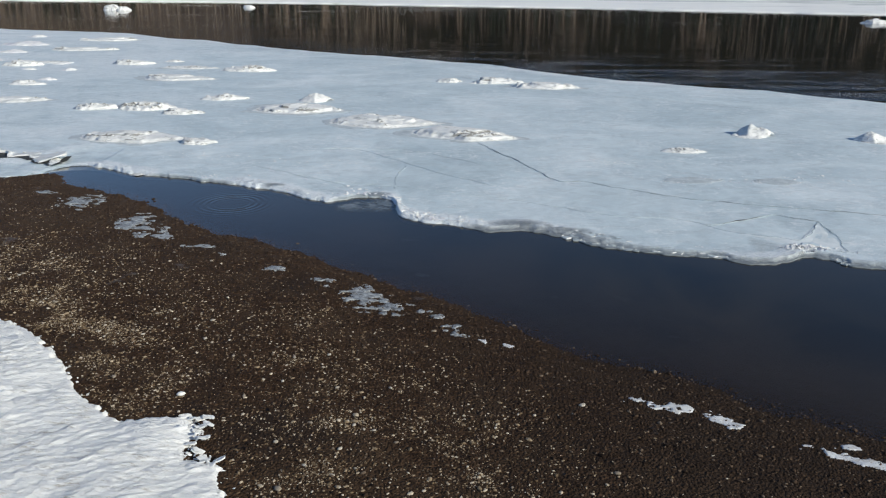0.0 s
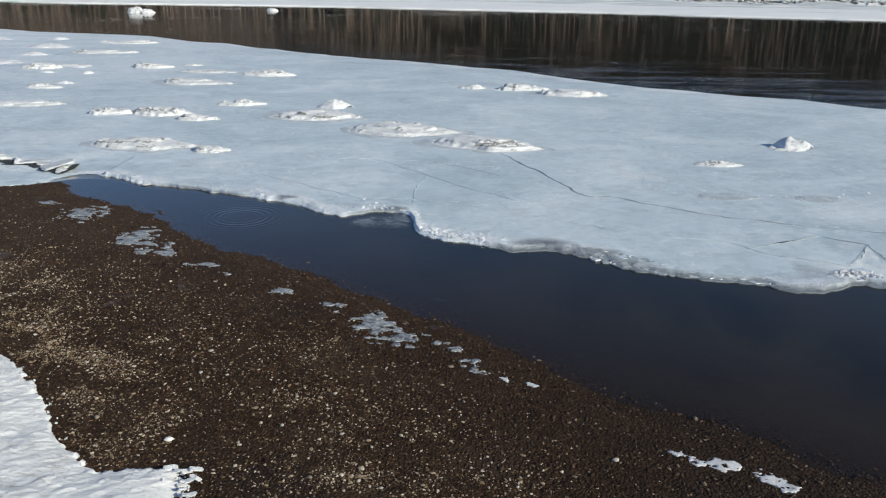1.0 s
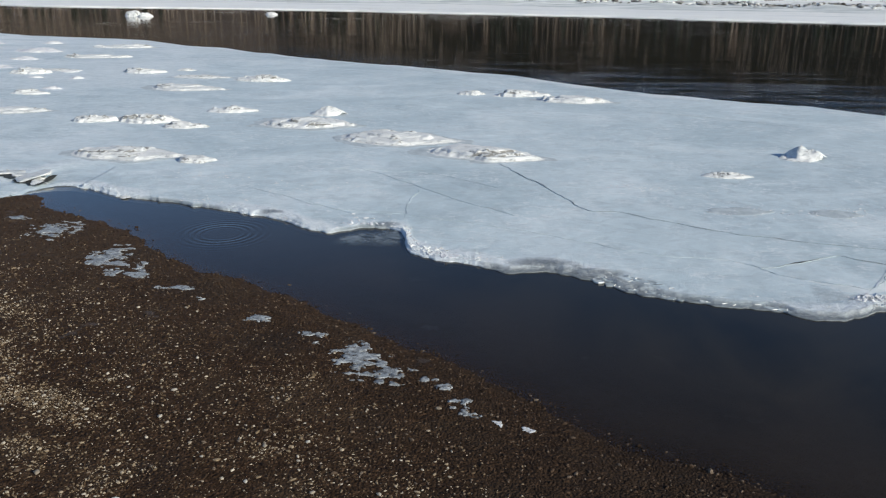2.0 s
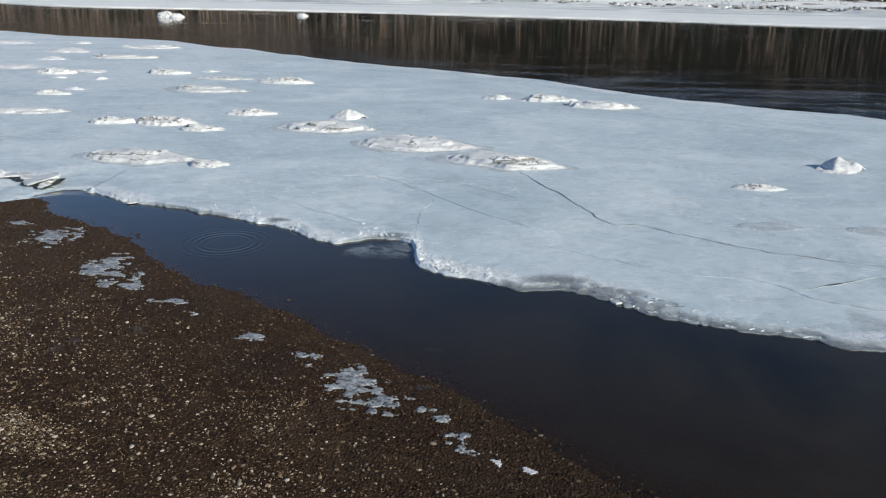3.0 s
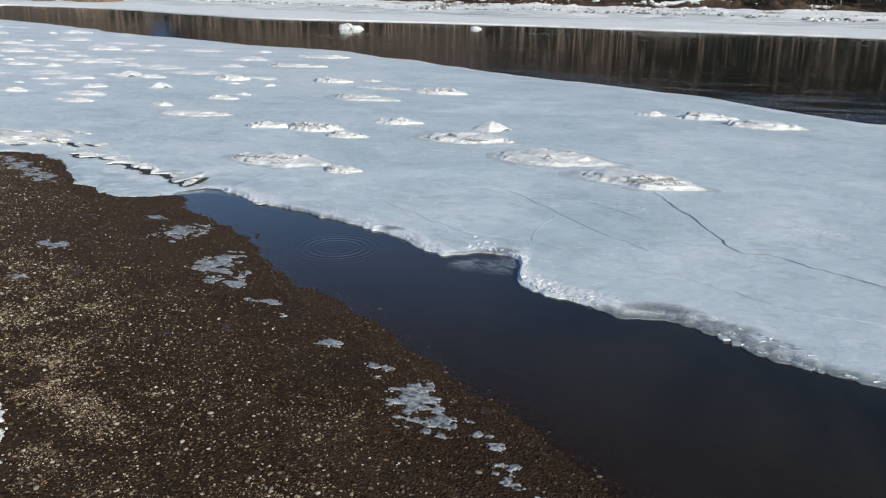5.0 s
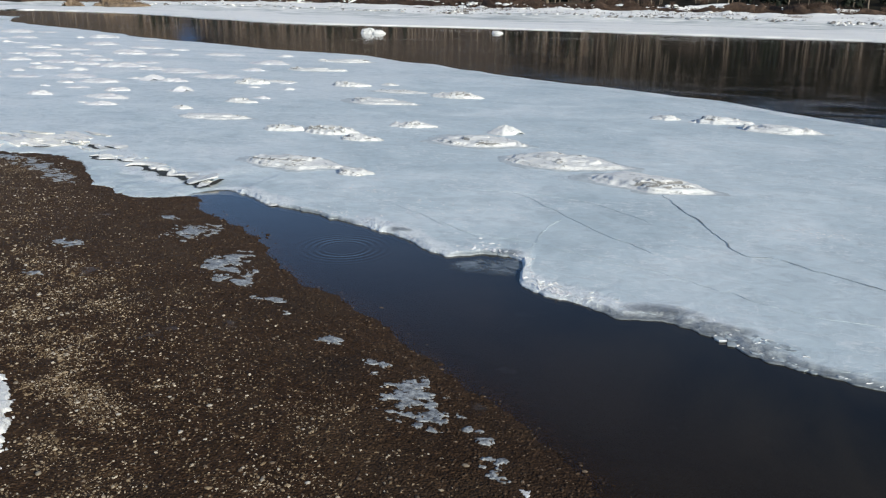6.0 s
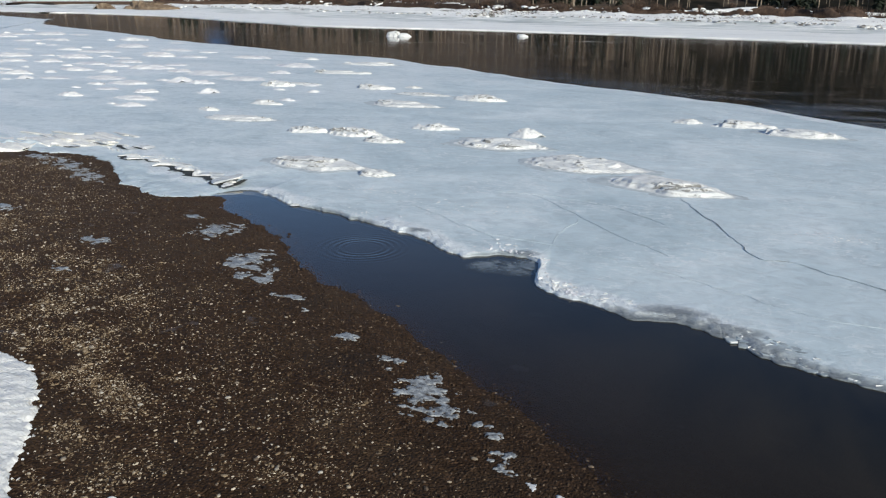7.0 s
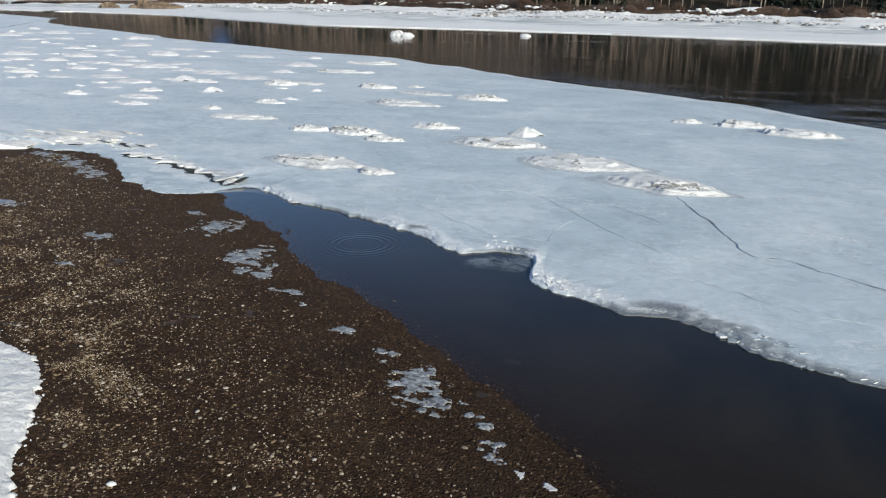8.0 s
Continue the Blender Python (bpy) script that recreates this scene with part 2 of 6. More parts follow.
def make_melt_snow():
    """Old snow carved by melting into slanting ribs, greyer in the troughs, with slanting streaks of grit."""
    m, nt, b = material("melting_snow")
    g = node(nt, "ShaderNodeNewGeometry").outputs["Position"]
    slant = node(nt, "ShaderNodeMapping", {0: g, 2: (0, 0, radians(-32)), 3: (0.55, 2.4, 1.0)}).outputs[0]
    ribs, fine, slow = grain(nt, slant, 3.6, 8, 0.74, 1.0), grain(nt, g, 11, 6, 0.75), grain(nt, g, 0.5, 4)
    tone = ramp(nt, ribs, [(0.30, (0.64, 0.66, 0.67)), (0.46, (0.82, 0.825, 0.82)), (0.66, (0.92, 0.915, 0.90))])
    grit = maths(nt, "MULTIPLY", ramp(nt, grain(nt, slant, 2.6, 8, 0.8), [(0.52, grey(0)), (0.64, grey(0.85))]), ramp(nt, slow, [(0.46, grey(0)), (0.58, grey(1))]))
    tone = mixed(nt, grit, tone, (0.30, 0.255, 0.20, 1))
    nt.links.new(tone, b.inputs["Base Color"])
    b.inputs["Roughness"].default_value = 0.55
    b.inputs["Specular IOR Level"].default_value = 0.3
    bumped(nt, b, maths(nt, "ADD", ribs, maths(nt, "MULTIPLY", fine, 0.45)), 0.085, 0.85)
    return m


def make_mound_snow():
    """Old crusted snow over broken ice: grit marks the broken layers that run round each heap, and shade is toned into
    their steps.
    """
    m, nt, b = material("mound_snow")
    p = position(nt)
    flat = position(nt, (0.5, 1.0, 1.8))
    slow, veins = grain(nt, flat, 0.9, 6, 0.65, 0.8), grain(nt, flat, 6.0, 8, 0.75, 0.6)
    white = ramp(nt, slow, [(0.30, (0.58, 0.60, 0.605)), (0.44, (0.73, 0.735, 0.725)), (0.64, (0.86, 0.855, 0.835))])
    layer = node(nt, "ShaderNodeAttribute", attribute_name="layer").outputs["Fac"]
    broken = node(nt, "ShaderNodeAttribute", attribute_name="rubble").outputs["Fac"]
    bent = maths(nt, "MULTIPLY_ADD", grain(nt, flat, 1.3, 5, 0.6, 0.8), 2.6, maths(nt, "MULTIPLY", layer, 4.5))
    line = ramp(nt, maths(nt, "ABSOLUTE", maths(nt, "SUBTRACT", maths(nt, "FRACT", bent), 0.5)), [(0.0, grey(1)), (0.075, grey(0.0))])
    patchy = ramp(nt, grain(nt, flat, 1.6, 5, 0.65), [(0.47, grey(0)), (0.58, grey(0.8))])
    dirt = maths(nt, "MULTIPLY", line, patchy)
    # broken steps get a dark tone for their shade, mixed with grit
    spots = ramp(nt, maths(nt, "MULTIPLY_ADD", veins, 0.9, maths(nt, "MULTIPLY", broken, 0.62)), [(0.68, grey(0)), (0.90, grey(0.95))])
    grit = maths(nt, "MULTIPLY", ramp(nt, grain(nt, p, 2.4, 7, 0.72, 0.8), [(0.54, grey(0)), (0.64, grey(0.45))]), ramp(nt, grain(nt, p, 0.55, 4, 0.6), [(0.40, grey(0.15)), (0.58, grey(1))]))
    dirt = maths(nt, "MAXIMUM", maths(nt, "MAXIMUM", dirt, spots), grit)
    tone = mixed(nt, dirt, white, (0.22, 0.215, 0.20, 1))
    nt.links.new(tone, b.inputs["Base Color"])
    b.inputs["Roughness"].default_value = 0.7
    bumped(nt, b, maths(nt, "ADD", maths(nt, "MULTIPLY", veins, 0.7), maths(nt, "MULTIPLY", line, -0.6)), 0.045, 0.9)
    return m


def make_sheet_ice():
    m, nt, b = material("river_ice")
    p = position(nt)
    long = position(nt, (0.75, 1.0, 1.0))
    veil = grain(nt, long, 0.10, 7, 0.62, 1.2)
    mid = grain(nt, long, 0.9, 9, 0.74, 1.1)
    fine = grain(nt, p, 5.0, 4, 0.6)
    base = ramp(nt, veil, [(0.32, (0.458, 0.542, 0.585)), (0.52, (0.564, 0.643, 0.682)), (0.72, (0.716, 0.772, 0.80))])
    mott = ramp(nt, mid, [(0.30, grey(0.80)), (0.5, grey(1.0)), (0.70, grey(1.14))])
    tone = mixed(nt, 1.0, base, mott, "MULTIPLY")
    wisp = ramp(nt, grain(nt, position(nt, (0.6, 1.1, 1)), 0.33, 9, 0.72, 2.2), [(0.55, grey(0)), (0.66, grey(0.22))])
    fleck = maths(nt, "MULTIPLY", ramp(nt, grain(nt, position(nt, (0.7, 1.2, 1)), 2.2, 7, 0.75, 0.8), [(0.53, grey(0)), (0.59, grey(0.6))]), ramp(nt, grain(nt, p, 0.16, 5, 0.65), [(0.44, grey(0)), (0.58, grey(1))]))
    wisp = maths(nt, "MAXIMUM", wisp, fleck)
    curl = node(nt, "ShaderNodeVectorMath", {0: position(nt, (0.55, 0.9, 1)), 1: node(nt, "ShaderNodeTexNoise", {"Vector": p, "Scale": 0.7, "Detail": 5.0, "Roughness": 0.65}).outputs["Color"]}, operation="ADD").outputs[0]
    vein = node(nt, "ShaderNodeTexVoronoi", {"Vector": curl, "Scale": 1.1}, feature="DISTANCE_TO_EDGE").outputs["Distance"]
    vein = maths(nt, "MULTIPLY", ramp(nt, vein, [(0.0, grey(0.55)), (0.035, grey(0.0))]), ramp(nt, grain(nt, p, 0.21, 5, 0.6), [(0.50, grey(0)), (0.60, grey(1))]))
    wisp = maths(nt, "MAXIMUM", wisp, vein)
    tone = mixed(nt, wisp, tone, (0.83, 0.845, 0.86, 1))
    scuff = ramp(nt, grain(nt, position(nt, (0.35, 1.3, 1)), 0.55, 8, 0.75, 1.5), [(0.60, grey(0)), (0.70, grey(0.35))])
    tone = mixed(nt, scuff, tone, (0.36, 0.385, 0.41, 1))
    frost = node(nt, "ShaderNodeAttribute", attribute_name="frost").outputs["Fac"]
    wet = node(nt, "ShaderNodeAttribute", attribute_name="wet").outputs["Fac"]
    crust = ramp(nt, maths(nt, "ADD", maths(nt, "MULTIPLY", frost, 0.75), maths(nt, "MULTIPLY", mid, 0.5)), [(0.42, grey(0)), (0.62, grey(1))])
    tone = mixed(nt, maths(nt, "MULTIPLY", crust, ramp(nt, grain(nt, p, 3.2, 7, 0.75), [(0.36, grey(0.45)), (0.52, grey(1))])), tone, (0.772, 0.81, 0.835, 1))
    ridge = node(nt, "ShaderNodeTexVoronoi", {"Vector": node(nt, "ShaderNodeVectorMath", {0: p, 1: node(nt, "ShaderNodeTexNoise", {"Vector": p, "Scale": 2.2, "Detail": 4.0}).outputs["Color"]}, operation="ADD").outputs[0], "Scale": 3.4}, feature="DISTANCE_TO_EDGE").outputs["Distance"]
    # grey lines coloured in as the shade of hollows between crust ridges
    hollow = maths(nt, "MULTIPLY", maths(nt, "MULTIPLY", ramp(nt, ridge, [(0.0, grey(0.7)), (0.09, grey(0.0))]), crust), ramp(nt, grain(nt, p, 1.0, 4), [(0.42, grey(0)), (0.56, grey(1))]))
    tone = mixed(nt, hollow, tone, (0.36, 0.40, 0.43, 1))
    soak = maths(nt, "MULTIPLY", ramp(nt, maths(nt, "ADD", wet, maths(nt, "MULTIPLY", grain(nt, p, 1.9, 7, 0.7, 0.8), 0.55)), [(0.42, grey(0)), (1.15, grey(1))]), 0.90)
    sodden = ramp(nt, grain(nt, position(nt, (0.8, 2.0, 1)), 3.6, 9, 0.82, 1.2), [(0.36, (0.07, 0.08, 0.09)), (0.50, (0.15, 0.17, 0.185)), (0.60, (0.25, 0.275, 0.29)), (0.70, (0.52, 0.55, 0.565))])
    tone = mixed(nt, soak, tone, sodden)
    warp = node(nt, "ShaderNodeVectorMath", {0: p, 1: node(nt, "ShaderNodeTexNoise", {"Vector": p, "Scale": 1.6, "Detail": 4.0}).outputs["Color"]}, operation="ADD").outputs[0]
    seam = node(nt, "ShaderNodeTexVoronoi", {"Vector": warp, "Scale": 1.9}, feature="DISTANCE_TO_EDGE").outputs["Distance"]
    lip = maths(nt, "MULTIPLY", ramp(nt, seam, [(0.0, grey(1)), (0.05, grey(0.0))]), ramp(nt, grain(nt, p, 1.3, 4), [(0.50, grey(0)), (0.66, grey(0.5))]))
    tone = mixed(nt, maths(nt, "MULTIPLY", lip, soak), tone, (0.70, 0.72, 0.73, 1))
    nt.links.new(tone, b.inputs["Base Color"])
    nt.links.new(ramp(nt, mid, [(0.3, grey(0.42)), (0.7, grey(0.65))]), b.inputs["Roughness"])
    b.inputs["Specular IOR Level"].default_value = 0.35
    crumb = maths(nt, "MULTIPLY", maths(nt, "MULTIPLY", grain(nt, p, 2.6, 6, 0.75, 0.5), frost), 3.6)
    bumped(nt, b, maths(nt, "ADD", maths(nt, "ADD", mid, crumb), maths(nt, "MULTIPLY", fine, 0.3)), 0.06, 0.75)
    return m


def make_thin_ice():
    """New ice: clear where it is thinnest, milky where it thickens."""
    m, nt, b = material("thin_new_ice")
    p = position(nt, (0.7, 1.2, 1))
    cover = node(nt, "ShaderNodeAttribute", attribute_name="cover").outputs["Fac"]
    milk = grain(nt, p, 1.6, 8, 0.7, 1.0)
    nt.links.new(ramp(nt, milk, [(0.4, (0.09, 0.11, 0.125)), (0.6, (0.27, 0.30, 0.32))]), b.inputs["Base Color"])
    b.inputs["Roughness"].default_value = 0.3
    clear = node(nt, "ShaderNodeBsdfTransparent").outputs[0]
    much = ramp(nt, maths(nt, "MULTIPLY_ADD", milk, 0.9, maths(nt, "MULTIPLY", cover, 0.8)), [(0.50, grey(0)), (1.05, grey(0.75))])
    mix = node(nt, "ShaderNodeMixShader", {0: much, 1: clear, 2: b.outputs[0]}).outputs[0]
    nt.links.new(mix, nt.nodes["Material Output"].inputs["Surface"])
    return m


def make_clear_ice():
    m, nt, b = material("wet_patch_ice")
    p = position(nt)
    mid = grain(nt, p, 4.5, 8, 0.75, 0.6)
    nt.links.new(ramp(nt, mid, [(0.36, (0.06, 0.055, 0.05)), (0.46, (0.18, 0.185, 0.19)), (0.56, (0.37, 0.385, 0.39)), (0.68, (0.58, 0.59, 0.59))]), b.inputs["Base Color"])
    b.inputs["Roughness"].default_value = 0.4
    bumped(nt, b, grain(nt, p, 14, 4), 0.03, 0.7)
    return m


def make_water():
    m, nt, b = material("river_water")
    nt.nodes.remove(b)
    g = node(nt, "ShaderNodeNewGeometry").outputs["Position"]
    sep = node(nt, "ShaderNodeSeparateXYZ", {0: g})
    open_water = node(nt, "ShaderNodeMapRange", {0: sep.outputs[1], 1: 60.0, 2: 90.0}).outputs[0]
    gust = ramp(nt, grain(nt, position(nt, (0.5, 1, 1)), 0.03, 4, 0.6, 1.0), [(0.45, grey(0.22)), (0.66, grey(1.0))])
    chop = grain(nt, position(nt, (0.7, 1, 1)), 0.9, 3, 0.55, 0.6)
    swell = grain(nt, position(nt, (0.6, 1, 1)), 0.22, 2, 0.5, 0.4)
    high = maths(nt, "ADD", maths(nt, "MULTIPLY", chop, 0.034), maths(nt, "MULTIPLY", swell, 0.05))
    high = maths(nt, "MULTIPLY", high, maths(nt, "MULTIPLY", gust, maths(nt, "MULTIPLY_ADD", open_water, 0.985, 0.015)))
    race = node(nt, "ShaderNodeMapRange", {0: maths(nt, "MULTIPLY_ADD", sep.outputs[0], 0.45, sep.outputs[1]), 1: 150.0, 2: 112.0}).outputs[0]
    race = maths(nt, "MULTIPLY", race, node(nt, "ShaderNodeMapRange", {0: sep.outputs[0], 1: -35.0, 2: 15.0}).outputs[0])
    race = maths(nt, "MULTIPLY", race, open_water)
    riffle = grain(nt, position(nt, (0.35, 1.0, 1)), 2.4, 5, 0.65, 0.8)
    patchy = ramp(nt, grain(nt, position(nt, (0.22, 1, 1)), 0.22, 5, 0.65), [(0.42, grey(0)), (0.6, grey(1))])
    high = maths(nt, "ADD", high, maths(nt, "MULTIPLY", maths(nt, "MULTIPLY", race, patchy), maths(nt, "MULTIPLY", riffle, 0.055)))
    away = node(nt, "ShaderNodeVectorMath", {0: g, 1: (-12.6, 45.9, 0.0)}, operation="DISTANCE").outputs["Value"]
    rings = maths(nt, "SINE", maths(nt, "MULTIPLY_ADD", grain(nt, g, 0.5, 2), 2.5, maths(nt, "MULTIPLY", away, 17.0)))
    band = ramp(nt, maths(nt, "MULTIPLY", away, 0.2), [(0.14, grey(0)), (0.27, grey(1)), (0.40, grey(0.5)), (0.60, grey(0))])
    high = maths(nt, "ADD", high, maths(nt, "MULTIPLY", maths(nt, "MULTIPLY", rings, band), 0.0052))
    bump = node(nt, "ShaderNodeBump", {"Strength": 1.0, "Distance": 1.0, "Height": high}).outputs[0]
    facing = node(nt, "ShaderNodeLayerWeight", {"Blend": 0.5, "Normal": bump}).outputs["Facing"]
    fres = maths(nt, "MULTIPLY_ADD", maths(nt, "POWER", facing, 5.25), 1.02, 0.010)
    gloss = node(nt, "ShaderNodeBsdfGlossy", {"Color": (1, 1, 1, 1), "Roughness": 0.062, "Normal": bump}).outputs[0]
    clear = node(nt, "ShaderNodeBsdfTransparent", {"Color": (0.80, 0.77, 0.72, 1)}).outputs[0]
    cloud = grain(nt, g, 0.13, 6, 0.6, 0.8)
    shoal = node(nt, "ShaderNodeAttribute", attribute_name="shoal").outputs["Fac"]
    murk = node(nt, "ShaderNodeBsdfDiffuse", {"Color": mixed(nt, open_water, mixed(nt, shoal, ramp(nt, cloud, [(0.36, (0.0105, 0.0094, 0.0068)), (0.62, (0.0250, 0.0208, 0.0134))]), ramp(nt, cloud, [(0.35, (0.0240, 0.0188, 0.0135)), (0.65, (0.0350, 0.0265, 0.0190))])), (0.005, 0.0055, 0.005, 1))}).outputs[0]
    deep = node(nt, "ShaderNodeAttribute", attribute_name="murk").outputs["Fac"]
    clear = node(nt, "ShaderNodeMixShader", {0: deep, 1: clear, 2: murk}).outputs[0]
    mix = node(nt, "ShaderNodeMixShader", {0: fres, 1: clear, 2: gloss}).outputs[0]
    nt.links.new(mix, nt.nodes["Material Output"].inputs["Surface"])
    return m


def make_stone(name, stops, bump=0.01, by_object=False):
    m, nt, b = material(name)
    p = position(nt)
    if by_object:
        pick = node(nt, "ShaderNodeObjectInfo").outputs["Random"]
    else:
        pick = node(nt, "ShaderNodeNewGeometry").outputs["Random Per Island"]
    tone = ramp(nt, pick, stops)
    tone = mixed(nt, 0.6, tone, ramp(nt, grain(nt, p, 22, 4), [(0.3, grey(0.6)), (0.7, grey(1.25))]), "MULTIPLY")
    nt.links.new(tone, b.inputs["Base Color"])
    b.inputs["Roughness"].default_value = 0.85
    b.inputs["Specular IOR Level"].default_value = 0.1
    bumped(nt, b, grain(nt, p, 40, 4), bump, 0.6)
    return m


def make_plain(name, a, c, scale, rough=0.85, bump=0.03, stretch=(1, 1, 1)):
    m, nt, b = material(name)
    p = position(nt, stretch)
    n = grain(nt, p, scale, 6, 0.65)
    nt.links.new(ramp(nt, n, [(0.3, a), (0.7, c)]), b.inputs["Base Color"])
    b.inputs["Roughness"].default_value = rough
    bumped(nt, b, n, bump, 0.6)
    return m


def make_forest():
    """Wooded slope: bare brown hardwoods with stands of dark conifers, thickest further east."""
    m, nt, b = material("forest_floor")
    p = position(nt)
    n = grain(nt, position(nt, (1, 1, 0.12)), 0.16, 6, 0.65)
    dark = ramp(nt, n, [(0.3, (0.006, 0.0065, 0.0045)), (0.7, (0.026, 0.022, 0.015))])
    bare = ramp(nt, n, [(0.3, (0.050, 0.038, 0.029)), (0.7, (0.150, 0.115, 0.088))])
    east = node(nt, "ShaderNodeMapRange", {0: node(nt, "ShaderNodeSeparateXYZ", {0: p}).outputs[0], 1: -260.0, 2: 110.0, 3: -0.16, 4: 0.24}).outputs[0]
    stand = grain(nt, position(nt, (1, 0.5, 0.2)), 0.022, 4, 0.6)
    nt.links.new(mixed(nt, ramp(nt, maths(nt, "ADD", stand, east), [(0.44, grey(0)), (0.60, grey(1))]), bare, dark), b.inputs["Base Color"])
    b.inputs["Roughness"].default_value = 0.95
    b.inputs["Specular IOR Level"].default_value = 0.1
    return m


def make_far_snow(name, stops, dirt):
    """Wind-packed snow and ice of the far shore, streaked along the river."""
    m, nt, b = material(name)
    g = node(nt, "ShaderNodeNewGeometry").outputs["Position"]
    along = node(nt, "ShaderNodeMapping", {0: g, 2: (0, 0, radians(12)), 3: (0.16, 1.0, 1.0)}).outputs[0]
    streak, lumps = grain(nt, along, 0.16, 7, 0.68, 0.6), grain(nt, g, 0.55, 7, 0.72, 0.4)
    tone = ramp(nt, streak, stops)
    grit = maths(nt, "MULTIPLY", ramp(nt, grain(nt, along, 0.5, 8, 0.8), [(0.54, grey(0)), (0.66, grey(dirt))]), ramp(nt, grain(nt, along, 0.05, 3), [(0.42, grey(0)), (0.56, grey(1))]))
    nt.links.new(mixed(nt, grit, tone, (0.20, 0.17, 0.13, 1)), b.inputs["Base Color"])
    b.inputs["Roughness"].default_value = 0.6
    b.inputs["Specular IOR Level"].default_value = 0.3
    bumped(nt, b, maths(nt, "ADD", maths(nt, "MULTIPLY", streak, 0.8), maths(nt, "MULTIPLY", lumps, 0.6)), 0.7, 0.8)
    return m


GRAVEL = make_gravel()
BANK_SNOW = make_far_snow("bank_snow", [(0.30, (0.74, 0.75, 0.75)), (0.45, (0.91, 0.905, 0.89)), (0.7, (0.95, 0.94, 0.915))], 0.5)
SHORE_ICE = make_far_snow("shore_ice", [(0.34, (0.42, 0.45, 0.45)), (0.48, (0.68, 0.70, 0.69)), (0.60, (0.92, 0.915, 0.90))], 0.7)
DRY_GRASS = make_plain("dry_grass", (0.07, 0.040, 0.024), (0.36, 0.27, 0.18), 0.5, 0.9, 0.2)
SCRAP_SNOW = make_snow("scrap_snow", 0.75, (0.68, 0.69, 0.69), 2.2, 0.5)
MOUND_SNOW = make_mound_snow()
MELT_SNOW = make_melt_snow()
ICE = make_sheet_ice()
PATCH_ICE = make_clear_ice()
THIN_ICE = make_thin_ice()
PLATE_ICE = make_plain("plate_ice", (0.55, 0.61, 0.63), (0.82, 0.85, 0.855), 1.1, 0.5, 0.06)
SLAB_ICE = make_plain("wet_slab_ice", (0.17, 0.20, 0.215), (0.56, 0.61, 0.63), 1.5, 0.4, 0.05)
MOAT_ICE = make_plain("refrozen_moat_ice", (0.36, 0.405, 0.425), (0.62, 0.665, 0.68), 1.4, 0.5, 0.05)
SEAM_ICE = make_plain("refrozen_seam_ice", (0.43, 0.49, 0.52), (0.60, 0.665, 0.69), 1.1, 0.5, 0.03)
PALE_SEAM = make_plain("pale_pressure_seam", (0.60, 0.655, 0.675), (0.82, 0.85, 0.86), 0.9, 0.5, 0.04)
SEAM_DARK = make_plain("dark_seam_ice", (0.15, 0.17, 0.18), (0.42, 0.46, 0.48), 1.3, 0.5, 0.04)
GAP = make_plain("dark_gap", (0.010, 0.011, 0.010), (0.060, 0.062, 0.058), 2.2, 0.8, 0.03)
LEDGE_ICE = make_snow("ledge_ice", 0.35, (0.90, 0.885, 0.83), 1.6, 0.1)
CLEAN_SNOW = make_snow("clean_mound_snow", 0.30, (0.90, 0.895, 0.875), 0.7, 0.6)
WATER = make_water()
RUBBLE = make_stone("shore_rubble_ice", [(0.0, (0.08, 0.07, 0.06)), (0.4, (0.30, 0.29, 0.275)), (0.75, (0.62, 0.62, 0.61)), (0.95, (0.80, 0.80, 0.79))])
PALE_STONE = make_stone("pale_stone", [(0.0, (0.078, 0.050, 0.029)), (0.35, (0.185, 0.132, 0.080)), (0.7, (0.32, 0.246, 0.164)), (0.95, (0.55, 0.475, 0.375))])
PALE_COBBLE = make_stone("pale_cobble", [(0.0, (0.18, 0.145, 0.11)), (0.5, (0.31, 0.265, 0.21)), (0.95, (0.48, 0.44, 0.38))], 0.015, True)
WHITE_STONE = make_stone("white_stone", [(0.0, (0.70, 0.69, 0.66)), (0.95, (0.78, 0.77, 0.74))], 0.015, True)
DARK_STONE = make_stone("dark_stone", [(0.0, (0.016, 0.0100, 0.0070)), (0.45, (0.045, 0.0280, 0.0180)), (0.8, (0.082, 0.054, 0.036)), (0.97, (0.17, 0.130, 0.096))])
FOREST = make_forest()
BARK = make_plain("aspen_bark", (0.13, 0.10, 0.075), (0.34, 0.28, 0.215), 1.5, 0.85, 0.02, (1, 1, 0.3))
TWIG = make_plain("bare_twigs", (0.048, 0.031, 0.021), (0.135, 0.088, 0.060), 2.0, 0.9)
NEEDLE = make_plain("spruce_needles", (0.010, 0.016, 0.009), (0.035, 0.045, 0.026), 2.0, 0.9)
SOIL = make_plain("bank_soil", (0.020, 0.0125, 0.009), (0.095, 0.058, 0.039), 0.7, 0.95, 0.3)
SHRUB = make_plain("red_brown_twigs", (0.030, 0.018, 0.012), (0.115, 0.068, 0.045), 1.0, 0.9)
DRIFT = make_plain("driftwood", (0.06, 0.045, 0.035), (0.17, 0.14, 0.115), 3.0, 0.85, 0.03, (4, 4, 0.6))
# blue haze is put into the colour of the added ridge
HAZE_BLUE = make_plain("added_ridge", (0.035, 0.075, 0.17), (0.055, 0.11, 0.22), 0.01, 0.95, 0.0)
CRACK = make_plain("crack_water", (0.04, 0.05, 0.06), (0.20, 0.23, 0.26), 1.6, 0.6)


